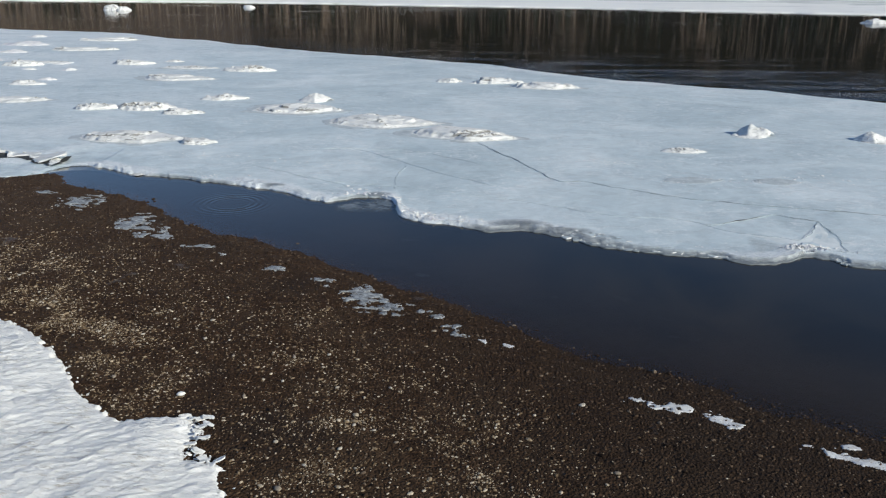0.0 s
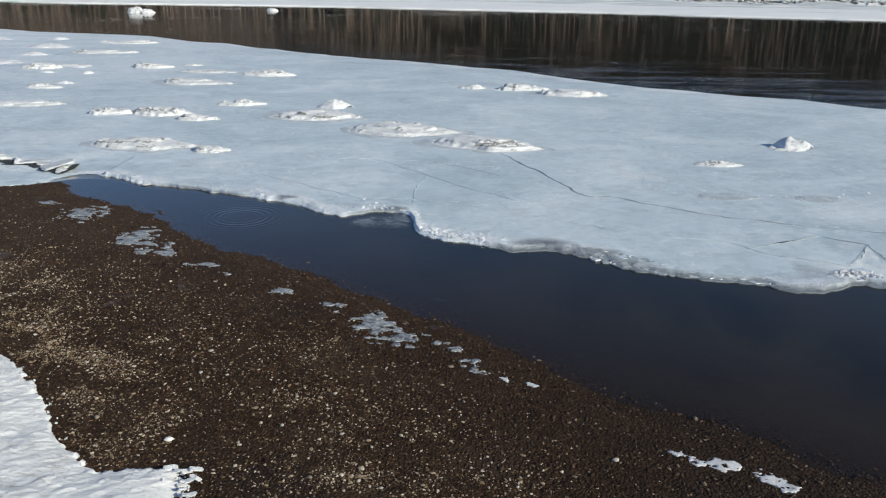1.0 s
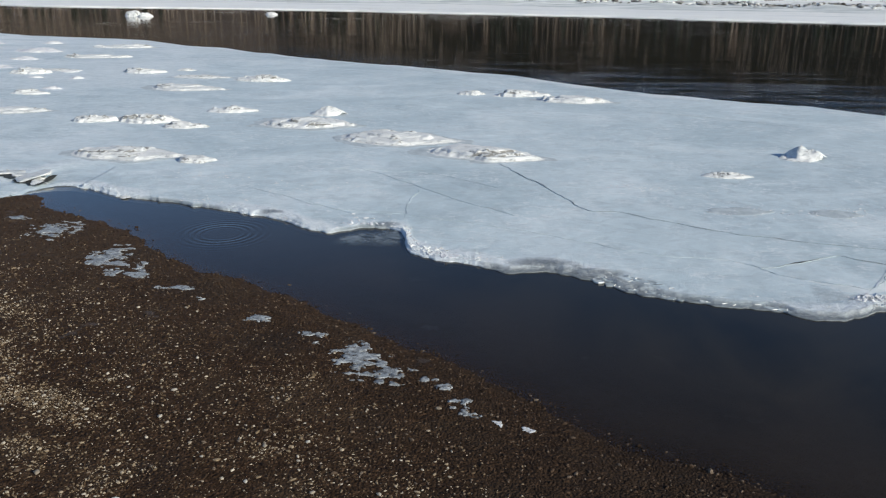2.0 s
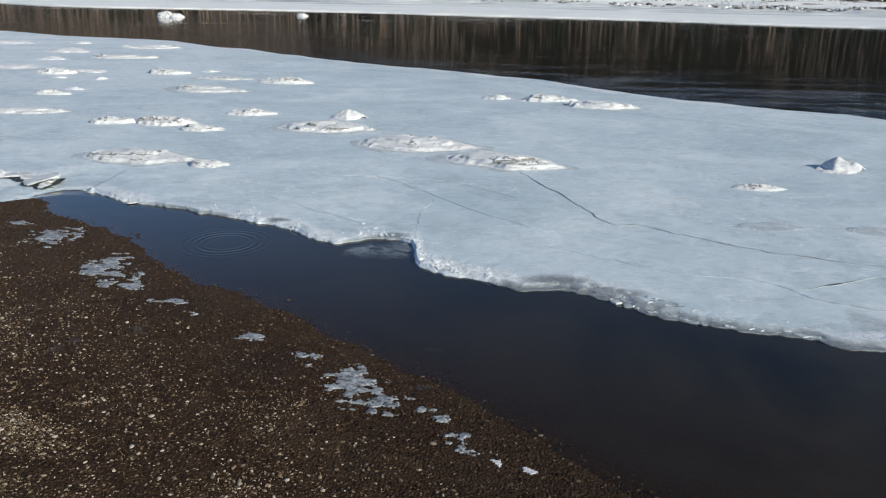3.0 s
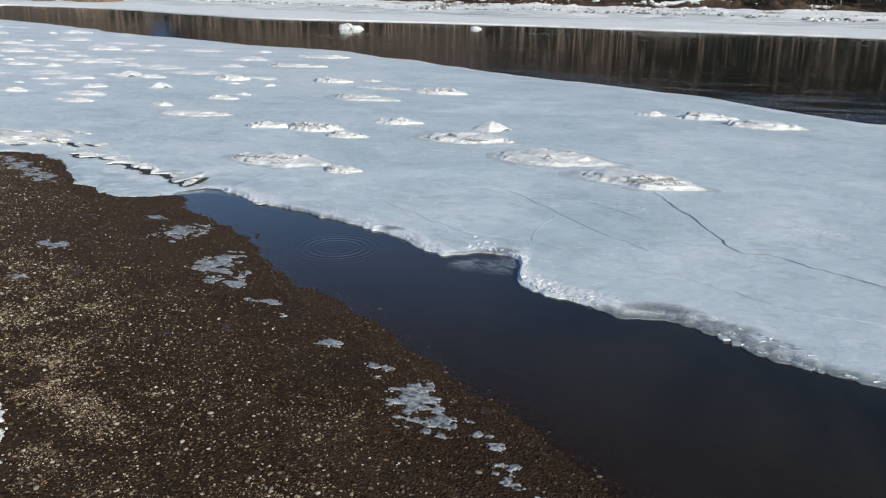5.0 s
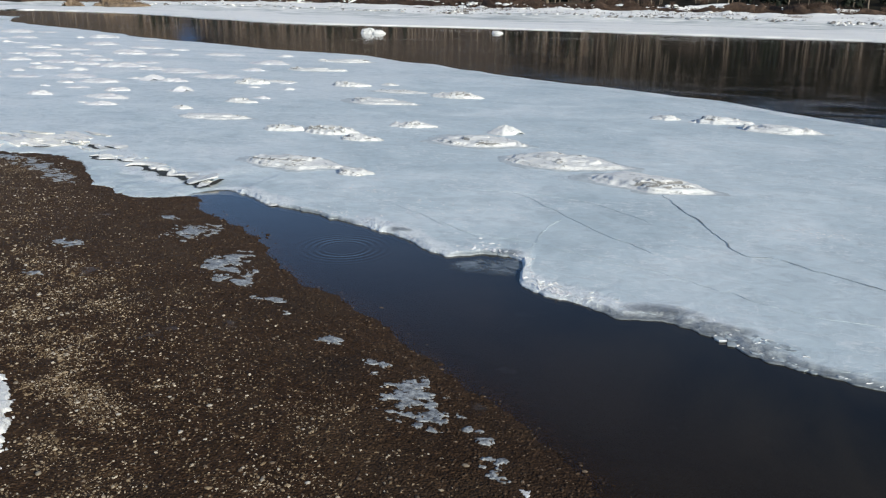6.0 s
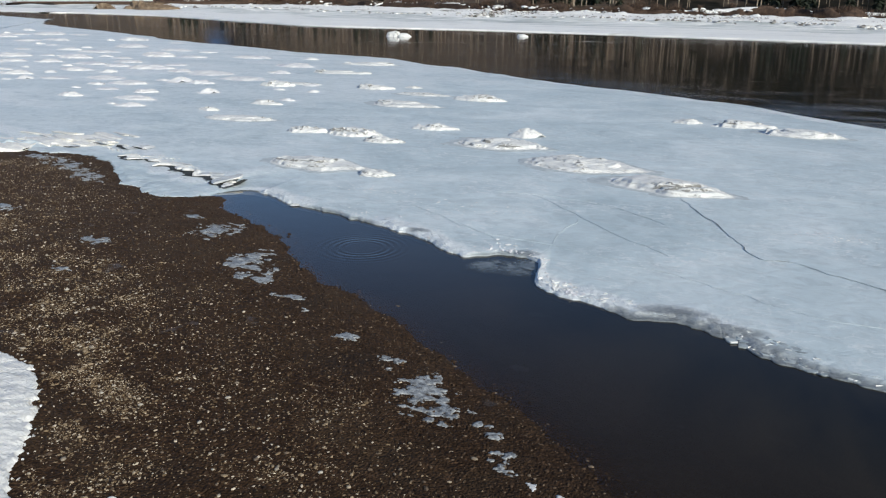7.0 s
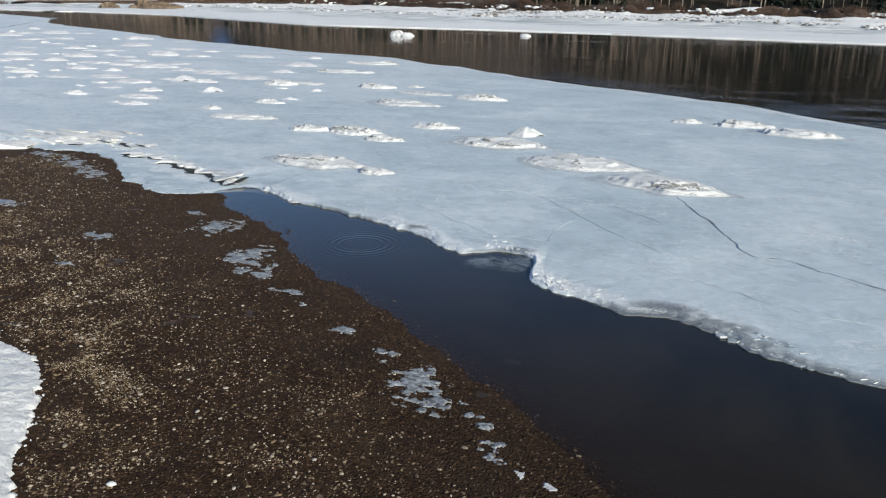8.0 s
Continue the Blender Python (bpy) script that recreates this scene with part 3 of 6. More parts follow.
# ---- mesh helpers ----
def mesh_of(name, verts, faces, mats, flat=False, slots=None):
    me = bpy.data.meshes.new(name)
    verts = np.asarray(verts, float)
    me.from_pydata(verts.tolist(), [], faces.tolist() if isinstance(faces, np.ndarray) else faces)
    for m in mats if isinstance(mats, (list, tuple)) else [mats]:
        me.materials.append(m)
    me.polygons.foreach_set("use_smooth", np.full(len(me.polygons), not flat))
    if slots is not None:
        me.polygons.foreach_set("material_index", np.asarray(slots, np.int32))
    me.update()
    return me


def thing(name, me, label, category, group="", kind="", at=None):
    ob = tagged(new(name, me), label, category, group, kind)
    if at is not None:
        ob.matrix_basis = at
    return ob


def part(name, me, parent, label="", at=None):
    ob = new(name, me)
    ob.parent = parent
    if at is not None:
        ob.matrix_basis = at
    if label:
        ob["label"] = label
    return ob


def grid_faces(nu, nv):
    """Quads of a grid of nu columns and nv rows, row by row."""
    i, j = np.meshgrid(np.arange(nu - 1), np.arange(nv - 1))
    a = (j * nu + i).ravel()
    return np.stack([a, a + 1, a + 1 + nu, a + nu], 1)


def steps(*runs):
    """Coordinates in runs of (from, to, step), one after another."""
    out = []
    for a, b, s in runs:
        n = max(1, int(round((b - a) / s)))
        out.append(np.linspace(a, b, n, endpoint=False))
    return np.concatenate(out + [[runs[-1][1]]])


# ---- ground, river bed and far bank: one sheet ----
def build_ground():
    xs = steps((-4000, -1000, 300), (-1000, -420, 20), (-420, -60, 4), (-60, -45, 1.0), (-45, 20, 0.24), (20, 70, 1.0), (70, 200, 4), (200, 1000, 25), (1000, 4000, 300))
    ys = steps((-3000, -200, 200), (-200, -40, 10), (-40, 10, 1.0), (10, 58, 0.24), (58, 70, 1.0), (70, 180, 8), (180, 500, 2.0), (500, 1500, 20), (1500, 4500, 250))
    x, y = [a.ravel() for a in np.meshgrid(xs, ys)]
    df = -side_distance(x, y, FAR_LINE)
    z = np.zeros(x.shape)
    near = (y < 200) & (df < -20)
    z[near] = ground_height(x[near], y[near])
    z[~near] = far_height(x[~near], y[~near], df[~near])
    faces = grid_faces(len(xs), len(ys))
    mid = df[faces].mean(1)
    slots = np.where(mid > -2.0, 1, 0)
    edge = 46 + 7 * fbm(x[faces].mean(1), y[faces].mean(1), 30, 3, 63)
    slots = np.where((mid > edge) & (mid < 95 + 2.2 * (edge - 46)), 3, slots)
    slots = np.where(mid > 167 + 7 * fbm(x[faces].mean(1), y[faces].mean(1), 24, 2, 62), 2, slots)
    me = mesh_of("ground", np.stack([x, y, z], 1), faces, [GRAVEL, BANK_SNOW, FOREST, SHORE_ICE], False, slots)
    thing("ground", me, "dark brown gravel beach, river bed and snowy wooded far bank", "ground", kind="structure")


build_ground()


def build_water():
    xs = steps((-4000, -400, 400), (-400, -40, 20), (-40, 26, 0.4), (26, 120, 6), (120, 4000, 300))
    ys = steps((-300, 10, 30), (10, 58, 0.4), (58, 300, 20), (300, 1000, 100))
    x, y = [a.ravel() for a in np.meshgrid(xs, ys)]
    me = mesh_of("water", np.stack([x, y, np.zeros(x.shape)], 1), grid_faces(len(xs), len(ys)), WATER)
    depth = np.where(y < 200, np.clip(-ground_height(x, np.minimum(y, 200)), 0, 3), 2.0)
    murk = 1 - np.exp(-depth / 0.32)
    me.attributes.new("murk", "FLOAT", "POINT").data.foreach_set("value", murk.astype(np.float32))
    shoal = smooth(10.0, 1.0, -side_distance(x, y, BEACH_LINE)) * (y < 70)
    me.attributes.new("shoal", "FLOAT", "POINT").data.foreach_set("value", shoal.astype(np.float32))
    thing("water", me, "calm dark river water reflecting sky and bare trees", "river water", kind="structure")


build_water()


# ---- the sheet of ice along the beach ----
def ice_fraction(place):
    """Where along its outer edge the sheet's cross lines end."""
    return np.interp(place, *zip(*ICE_PAIRS))


ICE_PAIRS = [(-300, -700), (-130, -228), (-80, -140), (-50, -100), (-26, -48), (-17, -30), (-9, -12), (-3, 2), (6, 15), (14, 30), (20, 42), (40, 70), (120, 160)]


def ice_top(x, y):
    """Height of the open ice surface away from its rim."""
    return 0.15 + 0.030 * fbm(x, y, 7, 2, 70)


def build_ice():
    near = resample(ICE_NEAR, lambda q: 0.13 if -52 < q[0] < 24 else 0.3 if -64 < q[0] < 40 else 1.5)
    even = np.convolve(np.pad(near[:, 0], 20, mode="edge"), np.ones(41) / 41, mode="valid")
    ends = ice_fraction(np.maximum.accumulate(even) + np.arange(len(near)) * 1e-4)
    outer = np.stack([ends, np.interp(ends, ICE_OUTER[:, 0], ICE_OUTER[:, 1])], 1)
    across = (outer - near) / np.linalg.norm(outer - near, axis=1)[:, None]
    thin = smooth(-0.2, 1.6, near[:, 0])          # the thin wet margin over the pool
    torn = 0.20 + 0.30 * smooth(-27, -29, near[:, 0])
    ragged = torn * fbm(near[:, 0], near[:, 1], 1.6, 3, 80) + (0.12 + 0.16 * smooth(-27, -29, near[:, 0])) * fbm(near[:, 0], near[:, 1], 0.45, 3, 84) - 0.32 * thin
    near = near + across * ragged[:, None]
    outer[:, 1] += 0.9 * fbm(outer[:, 0], outer[:, 1], 7, 3, 88)
    for _ in range(6):                              # leave out cross lines that would fold over
        step, way = np.diff(near, axis=0), (outer - near)[:-1]
        ahead = step[:, 0] * way[:, 1] - step[:, 1] * way[:, 0] > 0.02 * np.linalg.norm(way, axis=1) * np.linalg.norm(step, axis=1)
        ahead &= np.diff(outer[:, 0]) > 0
        keep = np.concatenate([[True], ahead])
        near, outer, thin = near[keep], outer[keep], thin[keep]
    v = np.concatenate([[0, 0], np.linspace(0, 1, 180)[1:-1] ** 1.95, [0.9995, 1.0, 1.0]])
    nu, nv = len(near), len(v)
    x = near[None, :, 0] + (outer - near)[None, :, 0] * v[:, None]
    y = near[None, :, 1] + (outer - near)[None, :, 1] * v[:, None]
    wide = np.linalg.norm(outer - near, axis=1)
    rim = v[:, None] * wide[None, :]
    pool = smooth(-27.5, -25, near[:, 0])[None, :]
    lumpy = np.clip(fbm(x, y, 1.1, 3, 90) + 0.15, 0, 1.5) * 0.030 + np.abs(fbm(x, y, 0.42, 2, 94)) * 0.025 + np.abs(fbm(x, y, 0.2, 1, 95)) * 0.035
    quiet = smooth(-0.5, 0.35, fbm(x, y, 5.5, 2, 97))
    z = ice_top(x, y) + lumpy * smooth(2.2, 0.5, rim) * smooth(0.0, 0.45, rim) * (0.25 + quiet) * (0.3 + 0.7 * pool)
    shelf = thin[None, :] * (0.34 + 0.36 * fbm(x, y, 2.4, 2, 98))
    floor = 0.30 + 0.25 * (1 - thin[None, :])
    z = z * (floor + (1 - floor) * smooth(shelf * 0.5, shelf * 0.8 + 0.35, rim))
    # grounded, broken slab where the sheet lies on the beach
    dry = (x < -24) & (x > -75) & (rim < 14)
    z = np.where(dry, np.maximum(z * smooth(3, 7, rim), np.maximum(ground_height(x, y), -0.02) + 0.025 + 0.08 * smooth(0.0, 1.2, rim) + 0.03 * fbm(x, y, 1.4, 3, 99)), z)
    z += 0.35 * smooth(4, 0, np.abs(rim - 1.5)) * smooth(-46, -52, x) * np.clip(fbm(x, y, 2.2, 3, 101) + 0.4, 0, 1.4) * smooth(-80, -60, x)
    z[0] = -0.25
    z[1] = np.minimum(z[1], z[2])
    z[-1] = -0.25
    dark_bays = np.zeros(x.shape)
    for bx, by, r in ((3.5, 42.1, 2.4), (-4.4, 47.7, 1.3), (6.3, 40.9, 1.7), (-10.9, 49.5, 1.1)):
        dark_bays = np.maximum(dark_bays, smooth(r, r * 0.2, np.hypot(x - bx, (y - by) * 1.9)))
    wet = np.maximum(0.66 * dark_bays, np.maximum(smooth(0.5, 0.0, rim) * (1 - quiet) * 0.6, thin[None, :] * smooth(shelf + 0.65, shelf * 0.4, rim) * 0.74))
    shaded_wedge = np.minimum(np.minimum(x - 14.5, (40.9 - y) - 0.72 * (x - 14.6)), (y - 37.4) - 0.5 * (x - 14.5))        # the wedge west of the tilted plate, a turned-away facet
    # its shade is put into the colour by way of wet
    wet = np.maximum(wet, 0.36 * smooth(-0.05, 0.7, shaded_wedge + 0.2 * fbm(x, y, 0.7, 2, 113)))
    wet = np.maximum(wet, 0.60 * smooth(1.35, 0.75, rim + 0.45 * fbm(x, y, 0.8, 2, 111)) * smooth(4.4, 5.2, x) * smooth(9.6, 7.8, x))
    frost = np.maximum(smooth(2.6, 0.25, rim) * (0.35 + 0.65 * quiet) * 0.8 * pool, 0.6 * smooth(3.2, 1.0, np.abs(rim - 6.5)) * smooth(-20, -34, x) * smooth(-90, -60, x))
    west = smooth(-35, -95, x)
    frost = np.maximum(frost, west * (0.36 + 0.34 * smooth(-0.1, 0.6, fbm(x * 0.30, y, 3.2, 3, 103))))
    # a broad rise in whiteness from x = 15 westwards
    frost = np.maximum(frost, 0.34 * smooth(15, -60, x) + 0.10 * fbm(x * 0.4, y, 6, 3, 109) * smooth(10, -30, x))
    frost = np.maximum(frost, 0.62 * smooth(5.0, 0.5, wide[None, :] - rim) * smooth(-0.5, 0.4, fbm(x * 0.4, y, 4.0, 3, 105)))
    for hx, hy, w in FAR_HEAPS + FAR_HEAPS_WEST + FARTHEST_HEAPS:       # drifted skirts round the heaps
        frost = np.maximum(frost, 0.60 * smooth(1.5, 0.5, np.hypot((x - hx) / (w * 0.8), (y - hy) / (w * 0.55)) + 0.3 * fbm(x * 0.5, y, 1.5, 2, 107)))
    faces = grid_faces(nu, nv)
    me = mesh_of("ice_sheet", np.stack([x.ravel(), y.ravel(), z.ravel()], 1), faces, ICE)
    for name, values in (("frost", frost), ("wet", wet)):
        me.attributes.new(name, "FLOAT", "POINT").data.foreach_set("value", values.ravel().astype(np.float32))
    return thing("ice_sheet", me, "pale blue-grey sheet of river ice with crusted rim", "ice sheet", kind="structure")


ice_sheet = build_ice()


def crack_on_ice(points, width, seed, label, mat=None, lift=0.022):
    """A crack in the sheet: a dark wet furrow between two raised lips."""
    line = resample(curve_through(points, 8), lambda q: 0.15)
    seg = np.gradient(line, axis=0)
    seg /= np.linalg.norm(seg, axis=1)[:, None]
    side = np.stack([-seg[:, 1], seg[:, 0]], 1)
    s = np.arange(len(line)) * 0.15
    line = line + side * (0.11 * fbm(s, s * 0, 3.1, 2, seed) + 0.10 * fbm(s, s * 0, 0.8, 4, seed + 9))[:, None]
    w = width * (0.25 + 1.1 * np.clip(fbm(s, s * 0, 1.1, 4, seed + 3) * 1.25 + 0.1, 0, 1.3)) * smooth(0, 2, s) * smooth(s[-1], s[-1] - 2, s) + 0.005
    rows = []
    for off, up in ((-1.0, -0.01), (-0.75, 0.006), (-0.4, 0.003), (0.0, 0.0), (0.4, 0.003), (0.75, 0.007), (1.0, -0.01)):
        q = line + side * (w * off)[:, None]
        rows.append(np.stack([q[:, 0], q[:, 1], ice_top(q[:, 0], q[:, 1]) + lift + up], 1))
    verts = np.concatenate(rows)
    faces = grid_faces(len(line), 7)
    slots = np.repeat([1, 0, 0, 0, 0, 1], len(line) - 1)
    part("crack", mesh_of("crack", verts, faces, [mat or CRACK, ICE], False, slots), ice_sheet, label)


crack_on_ice([(1.9, 62.6), (3.3, 59.2), (4.9, 55.2), (6.6, 51.4), (8.2, 51.0), (10.3, 49.4), (12.4, 48.0), (14.8, 46.8), (19, 45.6), (25, 44)], 0.036, 5, "long dark jagged crack across the ice")
crack_on_ice([(-10.5, 52.3), (-7.5, 50.4), (-2.5, 49.2), (2.3, 47.3), (5.9, 45.4), (7.7, 44.2), (10.1, 43.4), (12.2, 43.0), (13.6, 42.0)], 0.022, 11, "faint refrozen crack following the rim", SEAM_ICE, 0.013)
for k, line in enumerate(([(-13.8, 54.8), (-12.3, 53.7), (-9.4, 51.8), (-6.4, 49.6)], [(-7.6, 60.4), (-4.8, 57.5), (-2.3, 54.6), (0.0, 52.2), (2.4, 49.8)],
                          [(-3.3, 55.2), (-3.3, 53.4), (-3.6, 48.1)], [(-9.6, 59.9), (-5.1, 59.8), (-1.2, 58.3), (1.7, 55.7)])):
    crack_on_ice(line, 0.007, 60 + 5 * k, "faint refrozen crack in the ice", SEAM_ICE, 0.013)


def shaded_break(points, width, seed, lip=0.13):
    """A gap where the sheet broke off the beach: a dark jagged strip laid on the ice for its shade, and the thick white
    edge of the upper sheet.
    """
    line = resample(curve_through(points, 8), lambda q: 0.09)
    seg = np.gradient(line, axis=0)
    seg /= np.linalg.norm(seg, axis=1)[:, None]
    side = np.stack([-seg[:, 1], seg[:, 0]], 1)
    s = np.arange(len(line)) * 0.09
    ends = smooth(0, 0.7, s) * smooth(s[-1], s[-1] - 0.7, s)
    upper = (width * (0.25 + np.clip(0.5 + 0.9 * fbm(s, s * 0, 0.9, 3, seed), 0, 1.5)) * ends + 0.02)
    lower = -(width * 0.8 * np.clip(0.35 + fbm(s, s * 0, 0.6, 3, seed + 5), 0, 1.4) * ends + 0.02)
    base = np.maximum(ice_top(line[:, 0], line[:, 1]), ground_height(line[:, 0], line[:, 1]) + 0.10)

    def row(off, up):
        q = line + side * np.broadcast_to(off, s.shape)[:, None]
        return np.stack([q[:, 0], q[:, 1], base + up], 1)

    rows = [row(lower, 0.004), row(lower * 0.3, 0.020), row(upper, 0.020)]
    part("gap", mesh_of("gap", np.concatenate(rows), grid_faces(len(line), 3), GAP), ice_sheet, "dark strip for a shaded break in the ice")
    top = lip * (0.60 + np.clip(0.5 + 0.5 * fbm(s, s * 0, 1.6, 2, seed + 9), 0, 1.2)) * (0.3 + 0.7 * ends)
    wide = 0.8 + 0.5 * fbm(s, s * 0, 1.7, 2, seed + 12)
    rows = [row(upper, 0.0), row(upper + 0.015, top * 0.85), row(upper + 0.07, top), row(upper + wide * 0.45, top * (0.8 + 0.25 * fbm(s, s * 0, 0.5, 2, seed + 14))), row(upper + wide, 0.02), row(upper + wide + 0.1, -0.05)]
    part("lip", mesh_of("lip", np.concatenate(rows), grid_faces(len(line), 6), MOUND_SNOW), ice_sheet, "thick white broken edge of the upper sheet")


shaded_break([(-40.7, 60.0), (-39.2, 59.1), (-38.9, 59.6), (-38.2, 60.0)], 0.50, 29)
shaded_break([(-38.2, 60.1), (-37.4, 59.5), (-36.6, 59.5), (-36.0, 59.7)], 0.42, 33)
shaded_break([(-35.9, 58.1), (-34.8, 58.4), (-33.4, 57.5), (-32.1, 57.0), (-30.9, 56.2)], 0.42, 37, 0.16)
shaded_break([(-31.0, 56.3), (-29.9, 56.2), (-28.8, 55.8), (-27.9, 55.0), (-27.0, 54.0)], 0.46, 41, 0.14)
shaded_break([(-47.4, 64.2), (-46.5, 64.2), (-45.4, 63.9)], 0.20, 45, 0.10)
shaded_break([(-44.3, 64.1), (-43.2, 63.2), (-42.0, 62.7)], 0.24, 49, 0.09)
shaded_break([(-42.6, 63.9), (-41.6, 63.4), (-40.6, 63.3)], 0.20, 53, 0.09)


def rim_crack(lo, hi, inset, width, seed):
    """A dark wet crack that follows the rim of the sheet."""
    edge = ICE_NEAR[(ICE_NEAR[:, 0] > lo) & (ICE_NEAR[:, 0] < hi)][::3]
    if len(edge) < 2:
        return
    crack_on_ice([(x + 0.25 * inset, y + inset) for x, y in edge], width, seed, "dark wet crack just inside the rim", GAP, 0.012)


rng_rim = random.Random(77)
at = -0.9
while at < 23.5:
    long = rng_rim.uniform(0.7, 2.0)
    if not 14.2 < at < 17.4:
        rim_crack(at, at + long, rng_rim.uniform(0.16, 0.42), rng_rim.uniform(0.05, 0.13), int(500 + 30 * at))
    at += long * rng_rim.uniform(0.75, 1.5)


def pressure_line(inset, lo, hi, seed):
    """A faint refrozen line that follows the outer edge of the sheet."""
    edge = ICE_OUTER[(ICE_OUTER[:, 0] > lo) & (ICE_OUTER[:, 0] < hi)][::5]
    crack_on_ice([(x - 0.45 * inset, y - 0.9 * inset) for x, y in edge], 0.07, seed, "faint pale refrozen line in the ice", PALE_SEAM)


for inset, lo, hi in ((2.2, -60, 30), (4.0, -30, 12), (7.5, -45, 2), (12.0, 0, 36)):
    pressure_line(inset, lo, hi, int(40 + inset * 7))


# ---- mounds and blocks on the ice ----
def scatter_lumps(name, centres, sizes, sink, mat, label, category, flatness, rng, height, tilt=0.0, faceted=1):
    """Many small faceted lumps joined in one mesh."""
    bm = bmesh.new()
    if faceted:
        bmesh.ops.create_icosphere(bm, subdivisions=1, radius=1.0)
    else:
        bmesh.ops.create_cone(bm, segments=4, radius1=1.0, radius2=0.45, depth=1.0)
        bmesh.ops.triangulate(bm, faces=bm.faces[:])
    base = np.array([v.co[:] for v in bm.verts])
    tri = np.array([[v.index for v in f.verts] for f in bm.faces])
    bm.free()
    n, k = len(centres), len(base)
    a = rng.uniform(0, 2 * math.pi, n)
    p = base[None] * (1 + rng.uniform(-0.22, 0.22, (n, k, 1)))
    p = p * np.stack([sizes * rng.uniform(0.9, 1.6, n), sizes * rng.uniform(0.65, 1.0, n), sizes * flatness * rng.uniform(0.7, 1.2, n)], 1)[:, None, :]
    p[..., 2] += p[..., 0] * rng.uniform(-tilt, tilt, n)[:, None] + p[..., 1] * rng.uniform(-tilt, tilt, n)[:, None]
    x = p[..., 0] * np.cos(a)[:, None] - p[..., 1] * np.sin(a)[:, None]
    y = p[..., 0] * np.sin(a)[:, None] + p[..., 1] * np.cos(a)[:, None]
    z0 = height(centres[:, 0], centres[:, 1]) + sizes * flatness * (0.6 - sink)
    verts = np.stack([x + centres[:, 0, None], y + centres[:, 1, None], p[..., 2] + z0[:, None]], -1).reshape(-1, 3)
    faces = (tri[None] + (np.arange(n) * k)[:, None, None]).reshape(-1, 3)
    return thing(name, mesh_of(name, verts, faces, mat, True), label, category, kind="stuff")


def mound_mesh(name, w, d, h, seed, blocky=0.5, mat=None, fine=0.11, moat=None, crested=None):
    """Old snow drifted over pushed-up ice: a lens, blunt to the west and tapering east, with broken steps round its crown; tall ones rise to a faceted crest."""
    rng = np.random.default_rng(seed)
    nu, nv = int(np.clip(w * 1.7 / fine, 16, 130)), int(np.clip(d * 1.9 / fine, 12, 90))
    u, v = np.meshgrid(np.linspace(-0.85, 0.85, nu), np.linspace(-0.95, 0.95, nv))
    x, y = u * w, v * d
    ox, oy = x + seed * 31.7, y - seed * 12.3
    peaked = float(smooth(0.135, 0.17, h / w)) if crested is None else crested
    half = d * 0.5 * (1 - 0.55 * smooth(0.05, 0.55, u))
    ring = np.hypot(x / (w * 0.5), y / half) + 0.17 * fbm(ox, oy, w * 0.30, 3, seed + 5) + 0.06 * fbm(ox, oy, max(0.3, w * 0.06), 2, seed + 9)
    lens = 1 - ring
    body = smooth(0.0, 0.16, lens)
    low = body * (0.30 + 0.22 * smooth(0.0, 0.9, lens))
    cx, cy = w * rng.uniform(-0.14, 0.0), d * rng.uniform(0.0, 0.12)
    near = np.hypot((x - cx) / (w * rng.uniform(0.27, 0.36)), (y - cy) / (d * rng.uniform(0.26, 0.34))) + 0.35 * fbm(ox, oy, w * 0.22, 3, seed + 14)
    crown = smooth(0.0, 0.10, 1 - near)
    low = low + body * crown * (0.24 + 0.10 * fbm(ox, oy, w * 0.2, 2, seed + 16))
    slope = np.full(u.shape, -9.0)
    for a in np.arange(5) * 2 * math.pi / 5 + rng.uniform(-0.35, 0.35, 5):
        rx, ry = w * 0.46 * (0.66 + 0.30 * (1 + math.cos(a))) * rng.uniform(0.85, 1.15), d * 0.55 * rng.uniform(0.8, 1.15)
        reach = 1 / math.sqrt((math.cos(a) / rx) ** 2 + (math.sin(a) / ry) ** 2)
        slope = np.maximum(slope, ((x - cx) * math.cos(a) + (y - cy) * math.sin(a)) / reach)
    tall = (1 - np.clip(slope, 0, 1) ** 1.3) * (1 + 0.10 * fbm(ox, oy, w * 0.16, 3, seed + 20))
    field = (1 - peaked) * low + peaked * np.maximum(tall, 0.10 * low)
    # broken steps that run round the crown
    turn = ring * 2.6 + 0.7 * fbm(ox, oy, w * 0.24, 3, seed + 30)
    saw = turn - np.floor(turn)
    # rubble, which darkens the colour like shade, gathers to the west
    where = smooth(0.05, 0.45, fbm(ox, oy, w * 0.26, 2, seed + 40) - 0.45 * u + 0.5 * blocky - 0.1) * body * (1 - 0.85 * peaked)
    rubble = np.maximum(np.maximum(smooth(0.93, 0.99, saw), smooth(0.12, 0.02, saw)), smooth(0.09, 0.02, np.abs(near - 1.0)) * (1 - peaked)) * where
    rubble = np.maximum(rubble, smooth(-0.02, 0.02, lens) * smooth(0.08, 0.04, lens) * where * 0.7)
    z = h * (field + 0.30 * saw * where * body) + body * (0.030 * np.abs(fbm(ox * 0.5, oy, 0.38, 2, seed + 60)) + 0.05 * h * fbm(ox, oy, w * 0.09, 3, seed + 64))
    ringed = w > 7.0 and h < 0.75 if moat is None else moat
    reach = -0.30 if ringed else -0.05
    z = z + 0.015 * smooth(reach + 0.05, 0.0, lens) - 0.06 * smooth(reach + 0.06, reach - 0.02, lens)
    faces = grid_faces(nu, nv)
    top = lens.ravel()[faces].max(1)
    gap = (top < reach + 0.035) & (fbm(ox, oy, w * 0.2, 2, seed + 70).ravel()[faces[:, 0]] - u.ravel()[faces[:, 0]] > -0.1) & ringed
    keep = top > reach
    used = np.unique(faces[keep])
